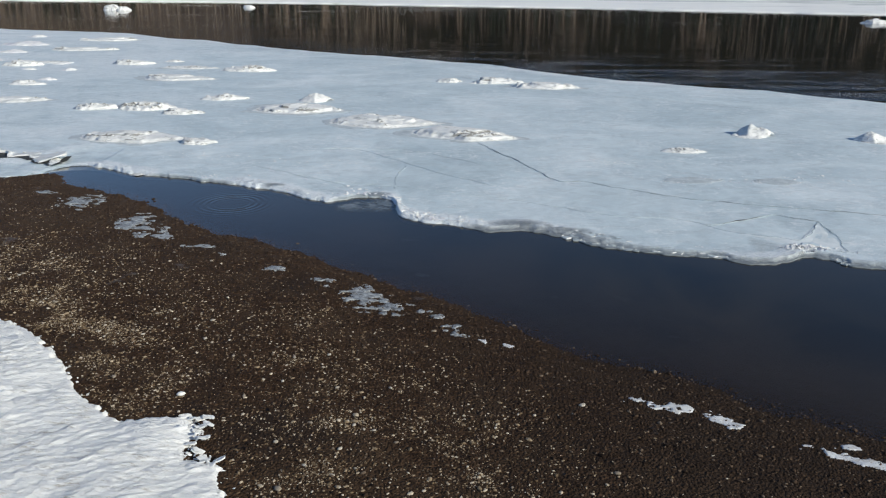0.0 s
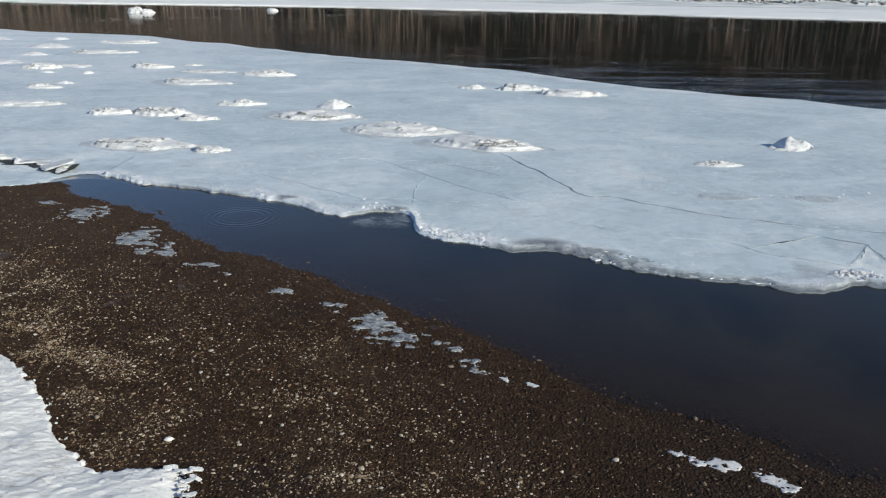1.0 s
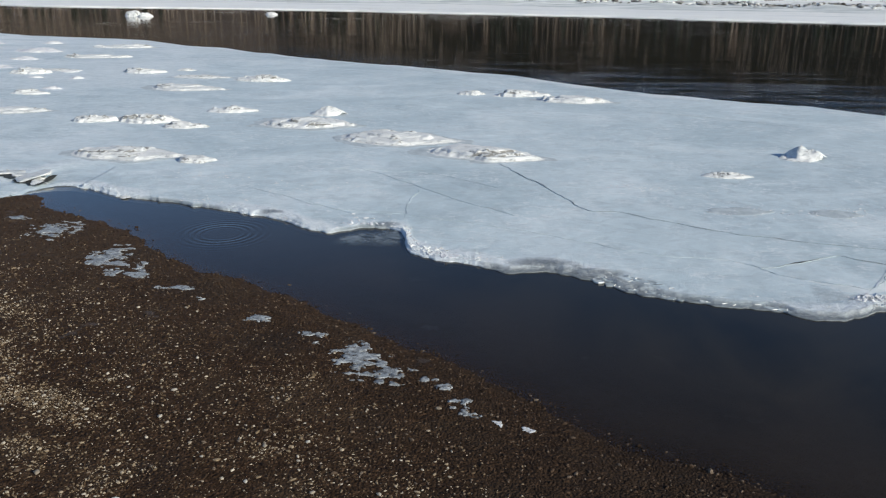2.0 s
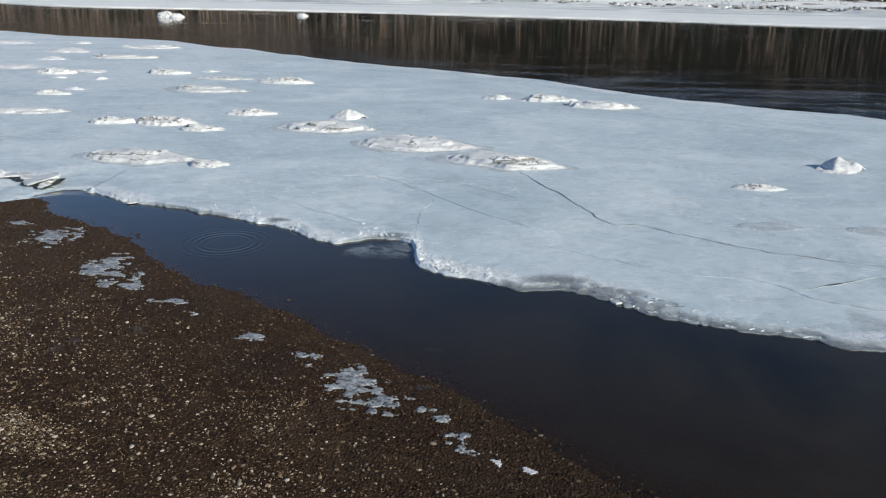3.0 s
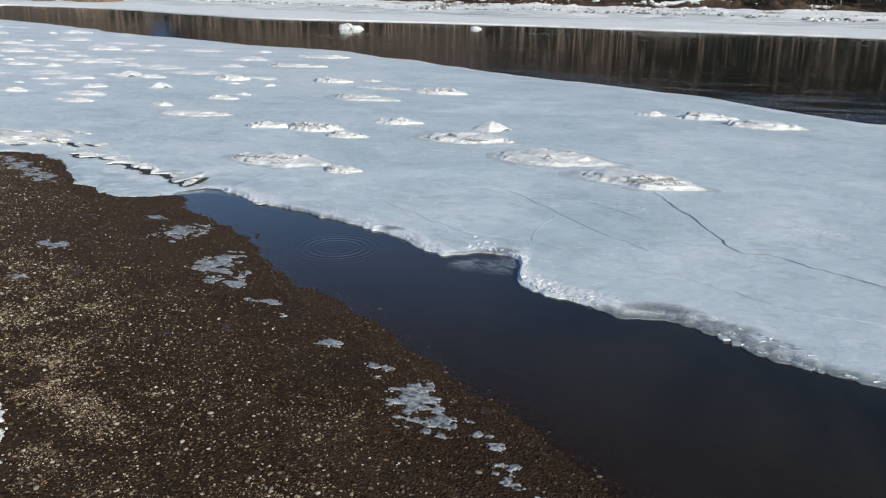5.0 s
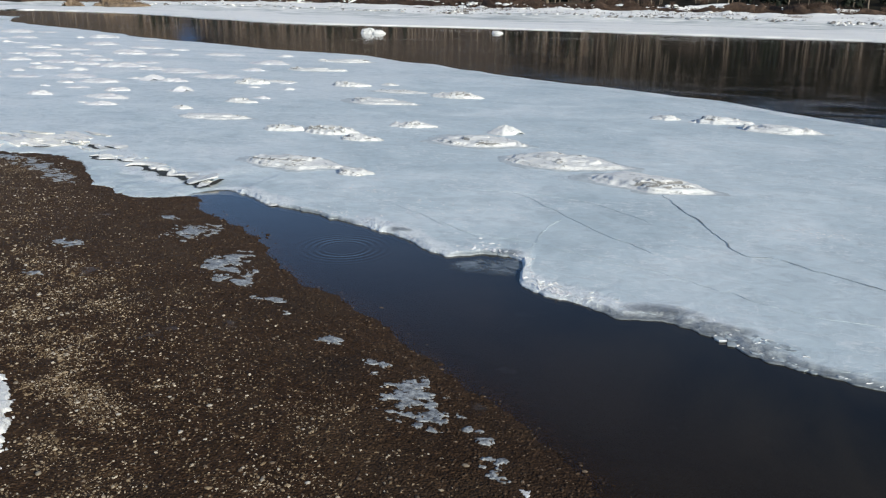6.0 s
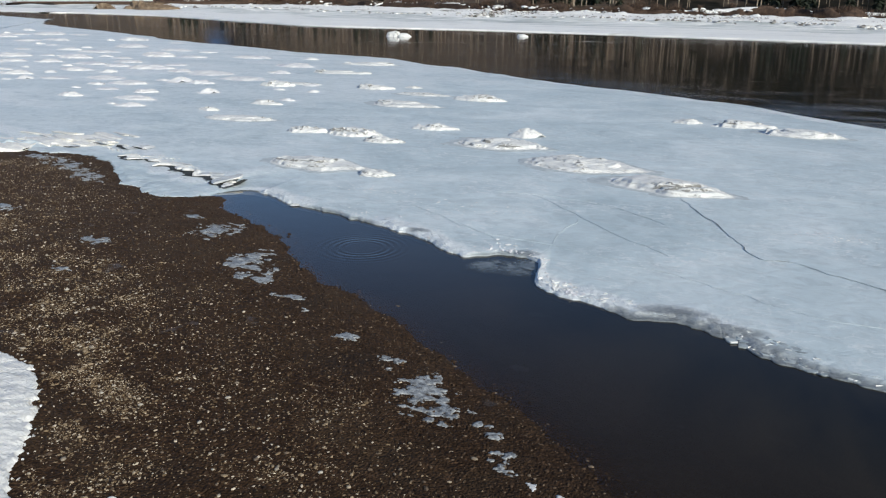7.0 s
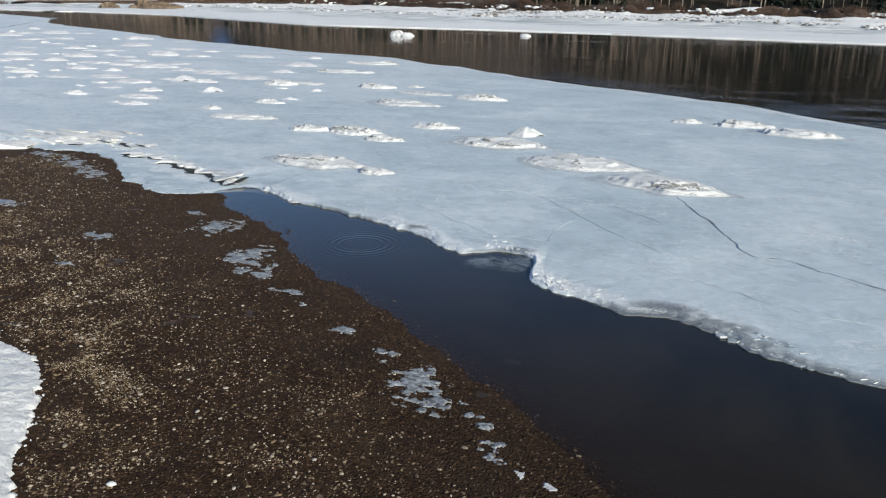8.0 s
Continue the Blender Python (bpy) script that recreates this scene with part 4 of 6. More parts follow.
    back_to = np.zeros(nu * nv, int)
    back_to[used] = np.arange(len(used))
    slots = np.where(gap, 2, np.where(top < -0.03, 1, 0))[keep]
    me = mesh_of(name, np.stack([x.ravel(), y.ravel(), z.ravel()], 1)[used], back_to[faces[keep]], [mat or MOUND_SNOW, MOAT_ICE, SEAM_DARK], False, slots)
    for word, values in (("rubble", rubble), ("layer", ring)):
        me.attributes.new(word, "FLOAT", "POINT").data.foreach_set("value", values.ravel()[used].astype(np.float32))
    return me


def put_mounds(rows, label, group, blocky, seed, mat=None, lift=0.01):
    for k, (x, y, w, d, h, turn) in enumerate(rows):
        tall = h > 0.21 * w
        me = mound_mesh("snow_mound", w * (0.80 if tall else 1.15), d * (0.95 if tall else 1.1), h * (0.84 if tall else 0.78), seed + k, blocky, mat)
        text = label(w, h) if callable(label) else label
        thing("snow_mound", me, text, "snow mound", group, at=pose(x, y, float(ice_top(x, y)) + lift, 0, 0, turn))


def mound_words(w, h):
    size = "long low" if w > 5.5 and h < 0.6 else "large" if w > 5 else "small" if w < 3.2 else "low"
    return size + (" dirty white heap of icy snow frozen into the ice" if w > 4.5 else " white heap of crusted snow on the river ice")


put_mounds([(-13.6, 81.7, 4.0, 2.8, 0.85, 10), (-14.1, 76.6, 7.2, 4.2, 0.55, -6), (-5.6, 70.6, 7.6, 4.8, 0.62, -8), (0.9, 65.3, 8.4, 4.0, 0.72, -16),
            (-0.6, 95.9, 2.7, 1.6, 0.5, 0), (5.0, 95.2, 5.6, 2.4, 0.72, 8), (10.0, 91.9, 6.2, 3.2, 0.8, -10), (-25.2, 104.4, 6.0, 2.8, 0.75, -4),
            (-22.5, 82.4, 3.8, 1.9, 0.6, 4), (-33.0, 76.3, 3.4, 2.0, 0.62, 12), (-28.6, 77.0, 5.2, 3.2, 0.7, -6), (-24.4, 74.4, 3.2, 1.9, 0.45, 0),
            (-24.7, 63.2, 6.6, 3.8, 0.5, -4), (-19.2, 61.8, 2.7, 1.6, 0.4, 6)], mound_words, "snow heaps on the ice", 0.6, 100)
put_mounds([(23.8, 66.3, 4.2, 2.6, 0.95, -4), (16.9, 60.2, 2.8, 1.3, 0.3, 0), (32.6, 64.6, 3.4, 2.4, 0.8, 14), (-32.1, 96.8, 7.9, 3.8, 0.6, -8),
            (-42.2, 110.2, 5.4, 2.6, 0.7, 6), (-33.3, 106.2, 6.8, 2.0, 0.3, 0), (-37.6, 112.8, 2.4, 1.2, 0.28, 0), (-58.0, 142.6, 8.6, 3.4, 0.7, 4),
            (-55.5, 127.2, 8.6, 2.8, 0.6, 6), (-46.7, 91.4, 3.5, 1.8, 0.5, -5), (-50.0, 84.9, 2.4, 1.2, 0.4, 0), (-42.9, 80.6, 6.6, 3.0, 0.45, 4),
            (-53.3, 111.0, 5.6, 1.6, 0.25, 0), (-55.7, 108.2, 4.4, 2.8, 0.85, 10)], mound_words, "snow heaps on the ice", 0.5, 140)
put_mounds([(15.3, 51.6, 3.4, 1.5, 0.02, 4), (20.6, 51.6, 2.8, 1.6, 0.02, -6)], "thin grey refrozen slush patch on the river ice", "slush patches on the ice", 0.0, 210, MOAT_ICE, -0.012)


def put_far_mounds():
    """The field of heaps further up the sheet, growing denser with distance."""
    rng = random.Random(4)
    shapes = [mound_mesh("snow_mound", 5.0, rng.uniform(2.2, 3.4), rng.uniform(0.26, 0.60), 230 + k, 0.45, CLEAN_SNOW, 0.16, False) for k in range(12)]
    shapes += [mound_mesh("snow_mound", 4.0, 3.0, rng.uniform(0.62, 0.80), 250 + k, 0.4, CLEAN_SNOW, 0.16, False) for k in range(3)]
    more = []
    while len(more) < 40:
        x = rng.uniform(-330, -185)
        y = np.interp(x, [-330, -185], [190, 150]) + rng.random() * 55
        if y < np.interp(x, ICE_OUTER[:, 0], ICE_OUTER[:, 1]) - 12 and all(math.hypot(x - a, y - b) > 6 for a, b, _ in more):
            more.append((x, y, rng.uniform(2.5, 7)))
    for x, y, w in FAR_HEAPS + FAR_HEAPS_WEST + FARTHEST_HEAPS + more:
        k = rng.randrange(12) if w > 3.6 or rng.random() < 0.85 else rng.randrange(12, 15)
        size = w / 3.7
        words = "wide low" if w > 5 else "small" if w < 2.5 else "low"
        ob = thing("snow_mound", shapes[k], words + " white heap of crusted snow on the river ice", "snow mound", "snow heaps on the ice",
                   at=pose(x, y, float(ice_top(x, y)) + 0.01, 0, 0, rng.uniform(-12, 12)))
        ob.scale = (size, size * rng.uniform(0.85, 1.25), min(1.3, size ** 0.5) * rng.uniform(0.6, 0.95))


put_far_mounds()


def block_mesh(name, w, d, h, seed, mat):
    """A broken slab of ice with chipped corners and an uneven top."""
    rng = random.Random(seed)
    bm = bmesh.new()
    bmesh.ops.create_cube(bm, size=1.0)
    bmesh.ops.subdivide_edges(bm, edges=bm.edges[:], cuts=3, use_grid_fill=True)
    for vert in bm.verts:
        c = vert.co
        pull = 1 - 0.16 * max(0.0, abs(c.x) + abs(c.y) - 0.65) * 2
        n = noise.noise_vector(c * 2.3 + Vector((seed * 3.1, 0, 0)))
        vert.co = Vector((c.x * w * pull, c.y * d * pull, c.z * h)) + Vector((n.x * w, n.y * d, n.z * h)) * 0.14
    bmesh.ops.bevel(bm, geom=[e for e in bm.edges if e.calc_face_angle(0) > 0.7], offset=h * 0.10, segments=1, affect="EDGES")
    me = bpy.data.meshes.new(name)
    bm.to_mesh(me)
    bm.free()
    me.materials.append(mat)
    return me


def put_blocks():
    thing("ice_block", block_mesh("ice_block", 2.1, 1.75, 0.13, 300, MOUND_SNOW), "tilted white slab of broken ice beside the open crack", "ice block", at=pose(-27.75, 55.85, 0.33, -4, -9, 38))
    # a flat dark strip on the ice along the slab's east edge
    gap = mesh_of("gap", [(-26.75, 53.95, 0.19), (-26.5, 54.1, 0.19), (-26.3, 55.3, 0.2), (-26.6, 56.7, 0.2), (-27.0, 56.6, 0.2), (-26.8, 55.2, 0.2)], [(0, 1, 2, 5), (5, 2, 3, 4)], GAP)
    part("gap", gap, ice_sheet, "flat dark strip beside a tilted slab")
    for k, (x, y, w) in enumerate([(2.85, 41.85, 0.6), (-20.3, 52.25, 0.7), (-8.3, 47.5, 0.5)]):
        thing("ice_lump", mound_mesh("ice_lump", w * 0.9, 0.45, 0.08, 320 + k, 0.3, MOUND_SNOW, 0.05), "small white lump of ice at the water's edge", "ice lump", "lumps on the ice rim", at=pose(x, y, 0.07, 0, 0, 20 * k)).scale = (1, 1, 0.4)


put_blocks()


def pressed_ledge():
    """Ice crushed against the beach: slabs shoved over one another on a crumpled base, with a steep cream-white front."""
    front = curve_through([(-95, 68), (-75, 60), (-60, 57.6), (-52, 56.5), (-49.6, 56.7), (-48.2, 58.2), (-49.4, 60.7), (-48.3, 60.8), (-48.8, 61.8), (-47.3, 61.9), (-45.2, 63.7), (-41, 66.5), (-36, 70)])
    x, y = [a.ravel() for a in np.meshgrid(steps((-95, -58, 0.35), (-58, -38, 0.11)), steps((54, 66, 0.11), (66, 84, 0.3)))]
    inside = -side_distance(x, y, front) + 0.16 * fbm(x, y, 0.9, 3, 820)
    u, v = x * 0.94 - y * 0.34, x * 0.34 + y * 0.94
    crest = (1 - np.abs(fbm(u * 0.22, v + 0.4 * fbm(u, v, 3, 2, 828), 1.7, 2, 826)) * 2.4).clip(0, 1) ** 2
    fade = smooth(6.0 + 2.0 * fbm(x, y, 3.0, 2, 830), 1.0, inside) * smooth(-44, -51, x)
    rise = smooth(0.0, 0.16, inside)
    thick = fade * (0.10 + 0.22 * smooth(-47.0, -50.0, x) + 0.07 * fbm(u * 0.30, v, 1.5, 4, 824) + 0.12 * crest) - 0.05 * (1 - fade)
    z = np.maximum(ice_top(x, y), ground_height(x, y)) - 0.10 + (thick + 0.10) * rise
    faces = grid_faces(len(np.unique(x)), len(np.unique(y)))
    m = inside[faces]
    faces = faces[(m.max(1) > -0.05) & (fade[faces].max(1) > 0.0)]
    used = np.unique(faces)
    back_to = np.zeros(len(x), int)
    back_to[used] = np.arange(len(used))
    me = mesh_of("pressed_ice_ledge", np.stack([x, y, z], 1)[used], back_to[faces], LEDGE_ICE)
    ledge = thing("pressed_ice_ledge", me, "crushed cream-white ledge of ice slabs pushed onto the gravel", "ice ledge")
    rng = random.Random(83)
    shapes = [block_mesh("slab", 3.6, 1.15, 0.16, 880 + k, LEDGE_ICE) for k in range(6)]
    count = 0
    while count < 52:
        px, py = rng.uniform(-66, -45.5), rng.uniform(57, 69)
        deep = -float(side_distance(np.array([px]), np.array([py]), front)[0])
        if not 0.7 < deep < 7.5 or rng.random() < deep / 9:
            continue
        count += 1
        top = max(float(ice_top(px, py)), float(ground_height(px, py))) + (0.22 if px < -49 else 0.08) * max(0.0, 1 - deep / 8)
        size = rng.uniform(0.55, 1.25)
        slab = part("slab", shapes[rng.randrange(6)], ledge, at=pose(px, py, top - 0.05, -rng.uniform(4, 13), rng.uniform(-3, 3), -18 + rng.gauss(0, 10)))
        slab.scale = (size, size * rng.uniform(0.7, 1.2), rng.uniform(0.7, 1.1))
    # dark strips along the ledge's foot draw the shade beneath it
    for k, line in enumerate(([(-48.3, 58.1), (-49.3, 59.7), (-49.6, 60.9), (-48.6, 60.8)], [(-48.4, 60.8), (-48.8, 61.9), (-47.3, 61.8), (-46.6, 62.3)])):
        shaded_break(line, 0.20, 840 + 7 * k, 0.02)


pressed_ledge()


def build_plate():
    """A plate pushed up where the rim broke: a flat slab behind, and two slabs that lean together at a crest."""
    def on_ice(x, y, up):
        return x, y, float(ice_top(x, y)) + up

    join, west, back, east = on_ice(13.43, 42.07, 0.0), on_ice(14.8, 40.78, 0.004), on_ice(17.81, 44.17, 0.0), on_ice(19.66, 42.89, 0.004)
    crest, toe_west, toe, toe_east = on_ice(17.43, 39.78, 0.03), (14.5, 37.75, 0.07), (16.0, 37.95, 0.12), (19.1, 38.15, 0.165)
    plate = tagged(new("ice_plate"), "cracked plate of pale ice tilted up at the rim", "ice plate")
    for corners in ((west, toe_west, toe, crest), (crest, toe, toe_east, east)):
        ring = [Vector(c) for c in corners]
        mid = sum(ring, Vector()) / len(ring)
        n, edge = 7, 8
        verts, faces = [mid[:]], []
        around = [a.lerp(b, i / edge) for a, b in zip(ring, ring[1:] + ring[:1]) for i in range(edge)]
        m = len(around)
        for i in range(1, n + 2):
            for c in around:
                q = mid.lerp(c, min(i, n) / n * 0.994)
                shake = noise.noise_vector(q * 2.1)
                q += Vector((shake.x * 0.10, shake.y * 0.10, 0.012 * noise.noise(q * 1.3) + 0.008 * noise.noise(q * 4.0)))
                verts.append((q.x, q.y, q.z - (0.16 if i == n + 1 else 0.004 if i == n else 0)))
        for j in range(m):
            faces.append((0, 1 + j, 1 + (j + 1) % m, 0)[:3])
            for i in range(n):
                a, b = 1 + i * m, 1 + (i + 1) * m
                faces.append((a + j, b + j, b + (j + 1) % m, a + (j + 1) % m))
        part("slab", mesh_of("slab", verts, faces, PLATE_ICE, True), plate)
    # the two wide dark strips behind the plate colour in its shaded opening
    for a, b, w in ((east, crest, 0.020), (crest, west, 0.018), (west, join, 0.020), (join, back, 0.10), (back, east, 0.11), (east, toe_east, 0.004)):
        mid = ((a[0] + b[0]) / 2 + 0.08, (a[1] + b[1]) / 2 - 0.05)
        crack_on_ice([a[:2], mid, b[:2]], w, int(900 + 40 * a[0]), "dark crack round a tilted ice plate", GAP if w > 0.04 else None, 0.026)
    rng = np.random.default_rng(52)
    s = rng.random(900)
    q = np.stack([15.5 + 4.6 * s + rng.normal(0, 0.1, 900), np.interp(s, [0, 0.4, 1], [37.9, 38.75, 37.75]) + rng.normal(0, 0.28, 900)], 1)
    heap = lambda x, y: 0.10 + 0.16 * np.exp(-((x - 17.1) / 1.1) ** 2 - ((y - 38.6) / 0.5) ** 2)
    scatter_lumps("plate_rubble", q, np.clip(rng.lognormal(-3.1, 0.45, 900), 0.02, 0.12), 0.1, CLEAN_SNOW, "heap of broken ice plates before a tilted slab", "ice rubble", 0.14, rng, heap, 0.7)


build_plate()


def rim_rubble():
    """Thin plates and crumbs of refrozen ice along the edge of the sheet over the pool."""
    rng = np.random.default_rng(12)
    line = resample(ICE_NEAR, lambda q: 0.06)
    line = line[(line[:, 0] > -24) & (line[:, 0] < 26)]

    def band(count, lo, hi, reach, size, spread, top, seed):
        """Pieces spread inward from the rim between two places along it."""
        q = line[(line[:, 0] > lo) & (line[:, 0] < hi)]
        q = q[rng.random(len(q)) < smooth(-0.5, 0.3, fbm(q[:, 0], q[:, 1], 2.6, 3, seed)) + 0.12]
        q = q[rng.integers(0, len(q), count)] + np.stack([rng.normal(0, 0.12, count), np.abs(rng.normal(0, reach, count)) + 0.06], 1)
        keep = side_distance(q[:, 0], q[:, 1], ICE_NEAR) < -0.20 - 0.14 * smooth(-0.2, 1.6, q[:, 0])
        return q[keep], np.clip(rng.lognormal(math.log(size), spread, count), size * 0.35, size * 2.6)[keep]

    for count, lo, hi, reach, size, top, flat, tilt, words in ((1300, -3.3, 1.9, 0.55, 0.062, 0.13, 0.16, 0.45, "curled white crust of broken ice plates on the rim"),
                                                               (1500, 5.4, 14.2, 0.36, 0.032, 0.135, 0.16, 0.30, "thin broken plates of ice along the wet rim"),
                                                               (700, 17.0, 25.5, 0.36, 0.032, 0.135, 0.16, 0.30, "thin broken plates of ice along the wet rim"),
                                                               (700, -23.5, -3.5, 0.75, 0.05, 0.15, 0.13, 0.35, "frosty white crumbs of ice along the rim"),
                                                               (300, 1.9, 5.4, 0.30, 0.032, 0.12, 0.16, 0.30, "few pale chips of ice on the wet rim")):
        q, size = band(count, lo, hi, reach, size, 0.5, top, 350 + count)
        scatter_lumps("rim_plates", q, size, 0.10, CLEAN_SNOW, words, "ice plates", flat, rng, lambda x, y, top=top: x * 0 + top, tilt)


rim_rubble()


def rim_slab_mesh(seed):
    """A thin irregular plate of wet ice with a frosted lip along one side."""
    rng = random.Random(seed)
    n = rng.randint(5, 7)
    ring = [(0.5 * rng.uniform(0.75, 1.15) * math.cos(2 * math.pi * (k + rng.uniform(-0.25, 0.25)) / n), 0.5 * rng.uniform(0.75, 1.15) * math.sin(2 * math.pi * (k + rng.uniform(-0.25, 0.25)) / n)) for k in range(n)]
    verts = [(x, y, -0.05) for x, y in ring] + [(x, y, 0.0) for x, y in ring] + [(x * 0.93, y * 0.93, 0.012) for x, y in ring]
    faces, slots = [tuple(range(2 * n, 3 * n))], [0]
    for k in range(n):
        j = (k + 1) % n
        faces += [(k, j, n + j, n + k), (n + k, n + j, 2 * n + j, 2 * n + k)]
        slots += [0, 0]
    first, count = rng.randrange(n), rng.randint(1, 2)
    for k in range(first, first + count):
        (ax, ay), (bx, by) = ring[k % n], ring[(k + 1) % n]
        at = len(verts)
        rise = rng.uniform(0.02, 0.05)
        for x, y in ((ax, ay), (bx, by)):
            verts += [(x * 1.05, y * 1.05, -0.01), (x * 1.0, y * 1.0, rise * rng.uniform(0.6, 1.0)), (x * 0.93, y * 0.93, 0.008)]
        faces += [(at, at + 3, at + 4, at + 1), (at + 1, at + 4, at + 5, at + 2), (at, at + 1, at + 2), (at + 3, at + 5, at + 4)]
        slots += [1, 1, 1, 1]
    return mesh_of("slab", verts, faces, [SLAB_ICE, CLEAN_SNOW], True, slots)


def rim_slabs():
    """The broken margin of the sheet: plates frozen together at odd tilts, with dark gaps between them."""
    rng = random.Random(31)
    shapes = [rim_slab_mesh(900 + k) for k in range(10)]
    line = resample(ICE_NEAR, lambda q: 0.36)
    for x, y in line[(line[:, 0] > 4.6) & (line[:, 0] < 24.5)]:
        if 13.6 < x < 17.8:
            continue
        deep = 1.35 * float(smooth(4.4, 5.6, x)) * (1 - 0.66 * float(smooth(7.6, 10.0, x)))
        at = 0.12
        while at < deep:
            size = rng.uniform(0.26, 0.60)
            px, py = x + 0.25 * at + rng.gauss(0, 0.10), y + at - 0.18 + rng.gauss(0, 0.06)
            if rng.random() < 0.86:
                top = 0.050 + 0.115 * float(smooth(0.15, 1.0, at))
                slab = part("slab", shapes[rng.randrange(10)], ice_sheet, at=pose(px, py, top, rng.gauss(0, 3), rng.gauss(0, 2.5), rng.uniform(-55, 10)))
                slab.scale = (size, size * rng.uniform(0.5, 0.95), rng.uniform(0.6, 1.0))
            at += size * rng.uniform(0.45, 0.8)


rim_slabs()


def thin_skin():
    """A skin of new ice, half clear, that closes the notch in the rim and thins out over the pool."""
    x, y = np.meshgrid(np.arange(-9.0, -1.4, 0.09), np.arange(42.6, 48.2, 0.09))
    u, v = (x + 4.6) * 0.9 + (y - 45.7) * 0.44, -(x + 4.6) * 0.44 + (y - 45.7) * 0.9
    cover = 1.0 - np.hypot(u / 2.6, v / 1.55) + 0.30 * fbm(x, y, 1.2, 3, 810)
    faces = grid_faces(x.shape[1], x.shape[0])
    faces = faces[cover.ravel()[faces].max(1) > 0]
    used = np.unique(faces)
    back_to = np.zeros(x.size, int)
    back_to[used] = np.arange(len(used))
    me = mesh_of("thin_ice", np.stack([x.ravel(), y.ravel(), np.full(x.size, 0.012)], 1)[used], back_to[faces], THIN_ICE)
    me.attributes.new("cover", "FLOAT", "POINT").data.foreach_set("value", np.clip(cover.ravel()[used], 0, 1).astype(np.float32))
    thing("thin_ice", me, "half-clear skin of thin grey ice at the pool's edge", "thin ice")


thin_skin()


def slush_flecks():
    """Loose white flakes round the refrozen slush patches."""
    rng = np.random.default_rng(18)
    spots = [(15.3, 51.6, 1.7), (20.6, 51.6, 1.5), (-9.5, 55.2, 2.0), (24.0, 52.5, 2.2), (10.5, 56.5, 1.3), (-16.5, 57.2, 1.8)]
    q = np.concatenate([np.stack([x + rng.normal(0, r, 110), y + rng.normal(0, r * 0.4, 110)], 1) for x, y, r in spots])
    scatter_lumps("slush_flakes", q, np.clip(rng.lognormal(-3.3, 0.5, len(q)), 0.015, 0.10), 0.3, CLEAN_SNOW, "loose white flakes of frozen slush on the ice", "ice flakes", 0.14, rng, lambda x, y: ice_top(x, y) + 0.01)


slush_flecks()


def crack_crust():
    """White crumbs of ice pushed up along the open crack."""
    rng = np.random.default_rng(14)
    line = resample(curve_through([(-58, 62.5), (-52, 63.0), (-47, 63.6), (-43, 62.0), (-39.3, 60.6), (-36.9, 60.6), (-33.7, 58.6), (-29.6, 56.4), (-27.2, 55.2)]), lambda q: 0.05)
    line = line[rng.random(len(line)) < 0.25 + 0.75 * smooth(0, 0.5, fbm(line[:, 0], line[:, 1], 2.2, 2, 360))]
    q = line + np.stack([rng.normal(0, 0.3, len(line)), 0.1 + np.abs(rng.normal(0, 0.5, len(line)))], 1)
    size = np.minimum(rng.lognormal(-3.0, 0.55, len(q)), 0.20)
    scatter_lumps("crack_crust", q, size, 0.1, MOUND_SNOW, "white broken slabs of ice pushed up along the crack", "ice rubble", 0.2, rng, lambda x, y: np.maximum(ice_top(x, y), ground_height(x, y) + 0.08), 0.5)


crack_crust()


# ---- the beach: snow bank, ice patches, stones ----
def snow_field(name, xs, ys, inside, thick, mat, label, category, group="", relief=None):
    """Snow or ice lying on the ground where inside() is above nought."""
    x, y = [a.ravel() for a in np.meshgrid(xs, ys)]
    m = inside(x, y)
    body = smooth(0.0, 1.0, m)
    z = ground_height(x, y) - 0.05 + (thick + 0.05) * body
    if relief is not None:
        z = z + relief(x, y) * body
    faces = grid_faces(len(xs), len(ys))
    faces = faces[m[faces].max(1) > -0.25]
    verts = np.stack([x, y, z], 1)
    mark = np.arange(len(x))                        # pieces that do not touch become things of their own
    while True:
        low = mark[faces].min(1)
        after = mark.copy()
        np.minimum.at(after, faces.ravel(), np.repeat(low, 4))
        after = after[after]
        if (after == mark).all():
            break
        mark = after
    root, made = mark[faces[:, 0]], []
    for k in np.unique(root):
        piece = faces[root == k]
        if len(piece) < 14:
            continue
        used = np.unique(piece)
        back_to = np.zeros(len(x), int)
        back_to[used] = np.arange(len(used))
        made.append(thing(name, mesh_of(name, verts[used], back_to[piece], mat), label, category, group))
    return made


def bank_inside(x, y):
    d = side_distance(x, y, SNOW_EDGE) + 0.10 * fbm(x, y, 1.1, 2, 400) + 0.11 * fbm(x, y, 0.40, 3, 405) + 0.10 * fbm(x, y, 0.15, 2, 407)
    return d / 0.10


def bank_relief(x, y):
    u, v = x * 0.83 + y * 0.55, -x * 0.55 + y * 0.83
    ripple = fbm(u, v * 2.6, 0.55, 3, 410)
    return 0.020 * ripple * (0.6 + 0.5 * fbm(x, y, 1.7, 2, 430)) + 0.08 * fbm(x, y, 2.2, 3, 415) + 0.05 * np.abs(fbm(u * 0.7, v * 2.0, 0.34, 3, 420)) + 0.10 * smooth(0, 0.8, side_distance(x, y, SNOW_EDGE)) + 0.14 * smooth(0, 3, side_distance(x, y, SNOW_EDGE))


bank = snow_field("snow_bank", steps((-58, -25, 0.35), (-25, -4.0, 0.06), (-4.0, 6.0, 0.12)), steps((-14, 14, 0.12), (14, 31.5, 0.06), (31.5, 46, 0.35)), bank_inside, 0.10, MELT_SNOW, "melting bank of rippled old snow lying on gravel", "snow bank", "", bank_relief)


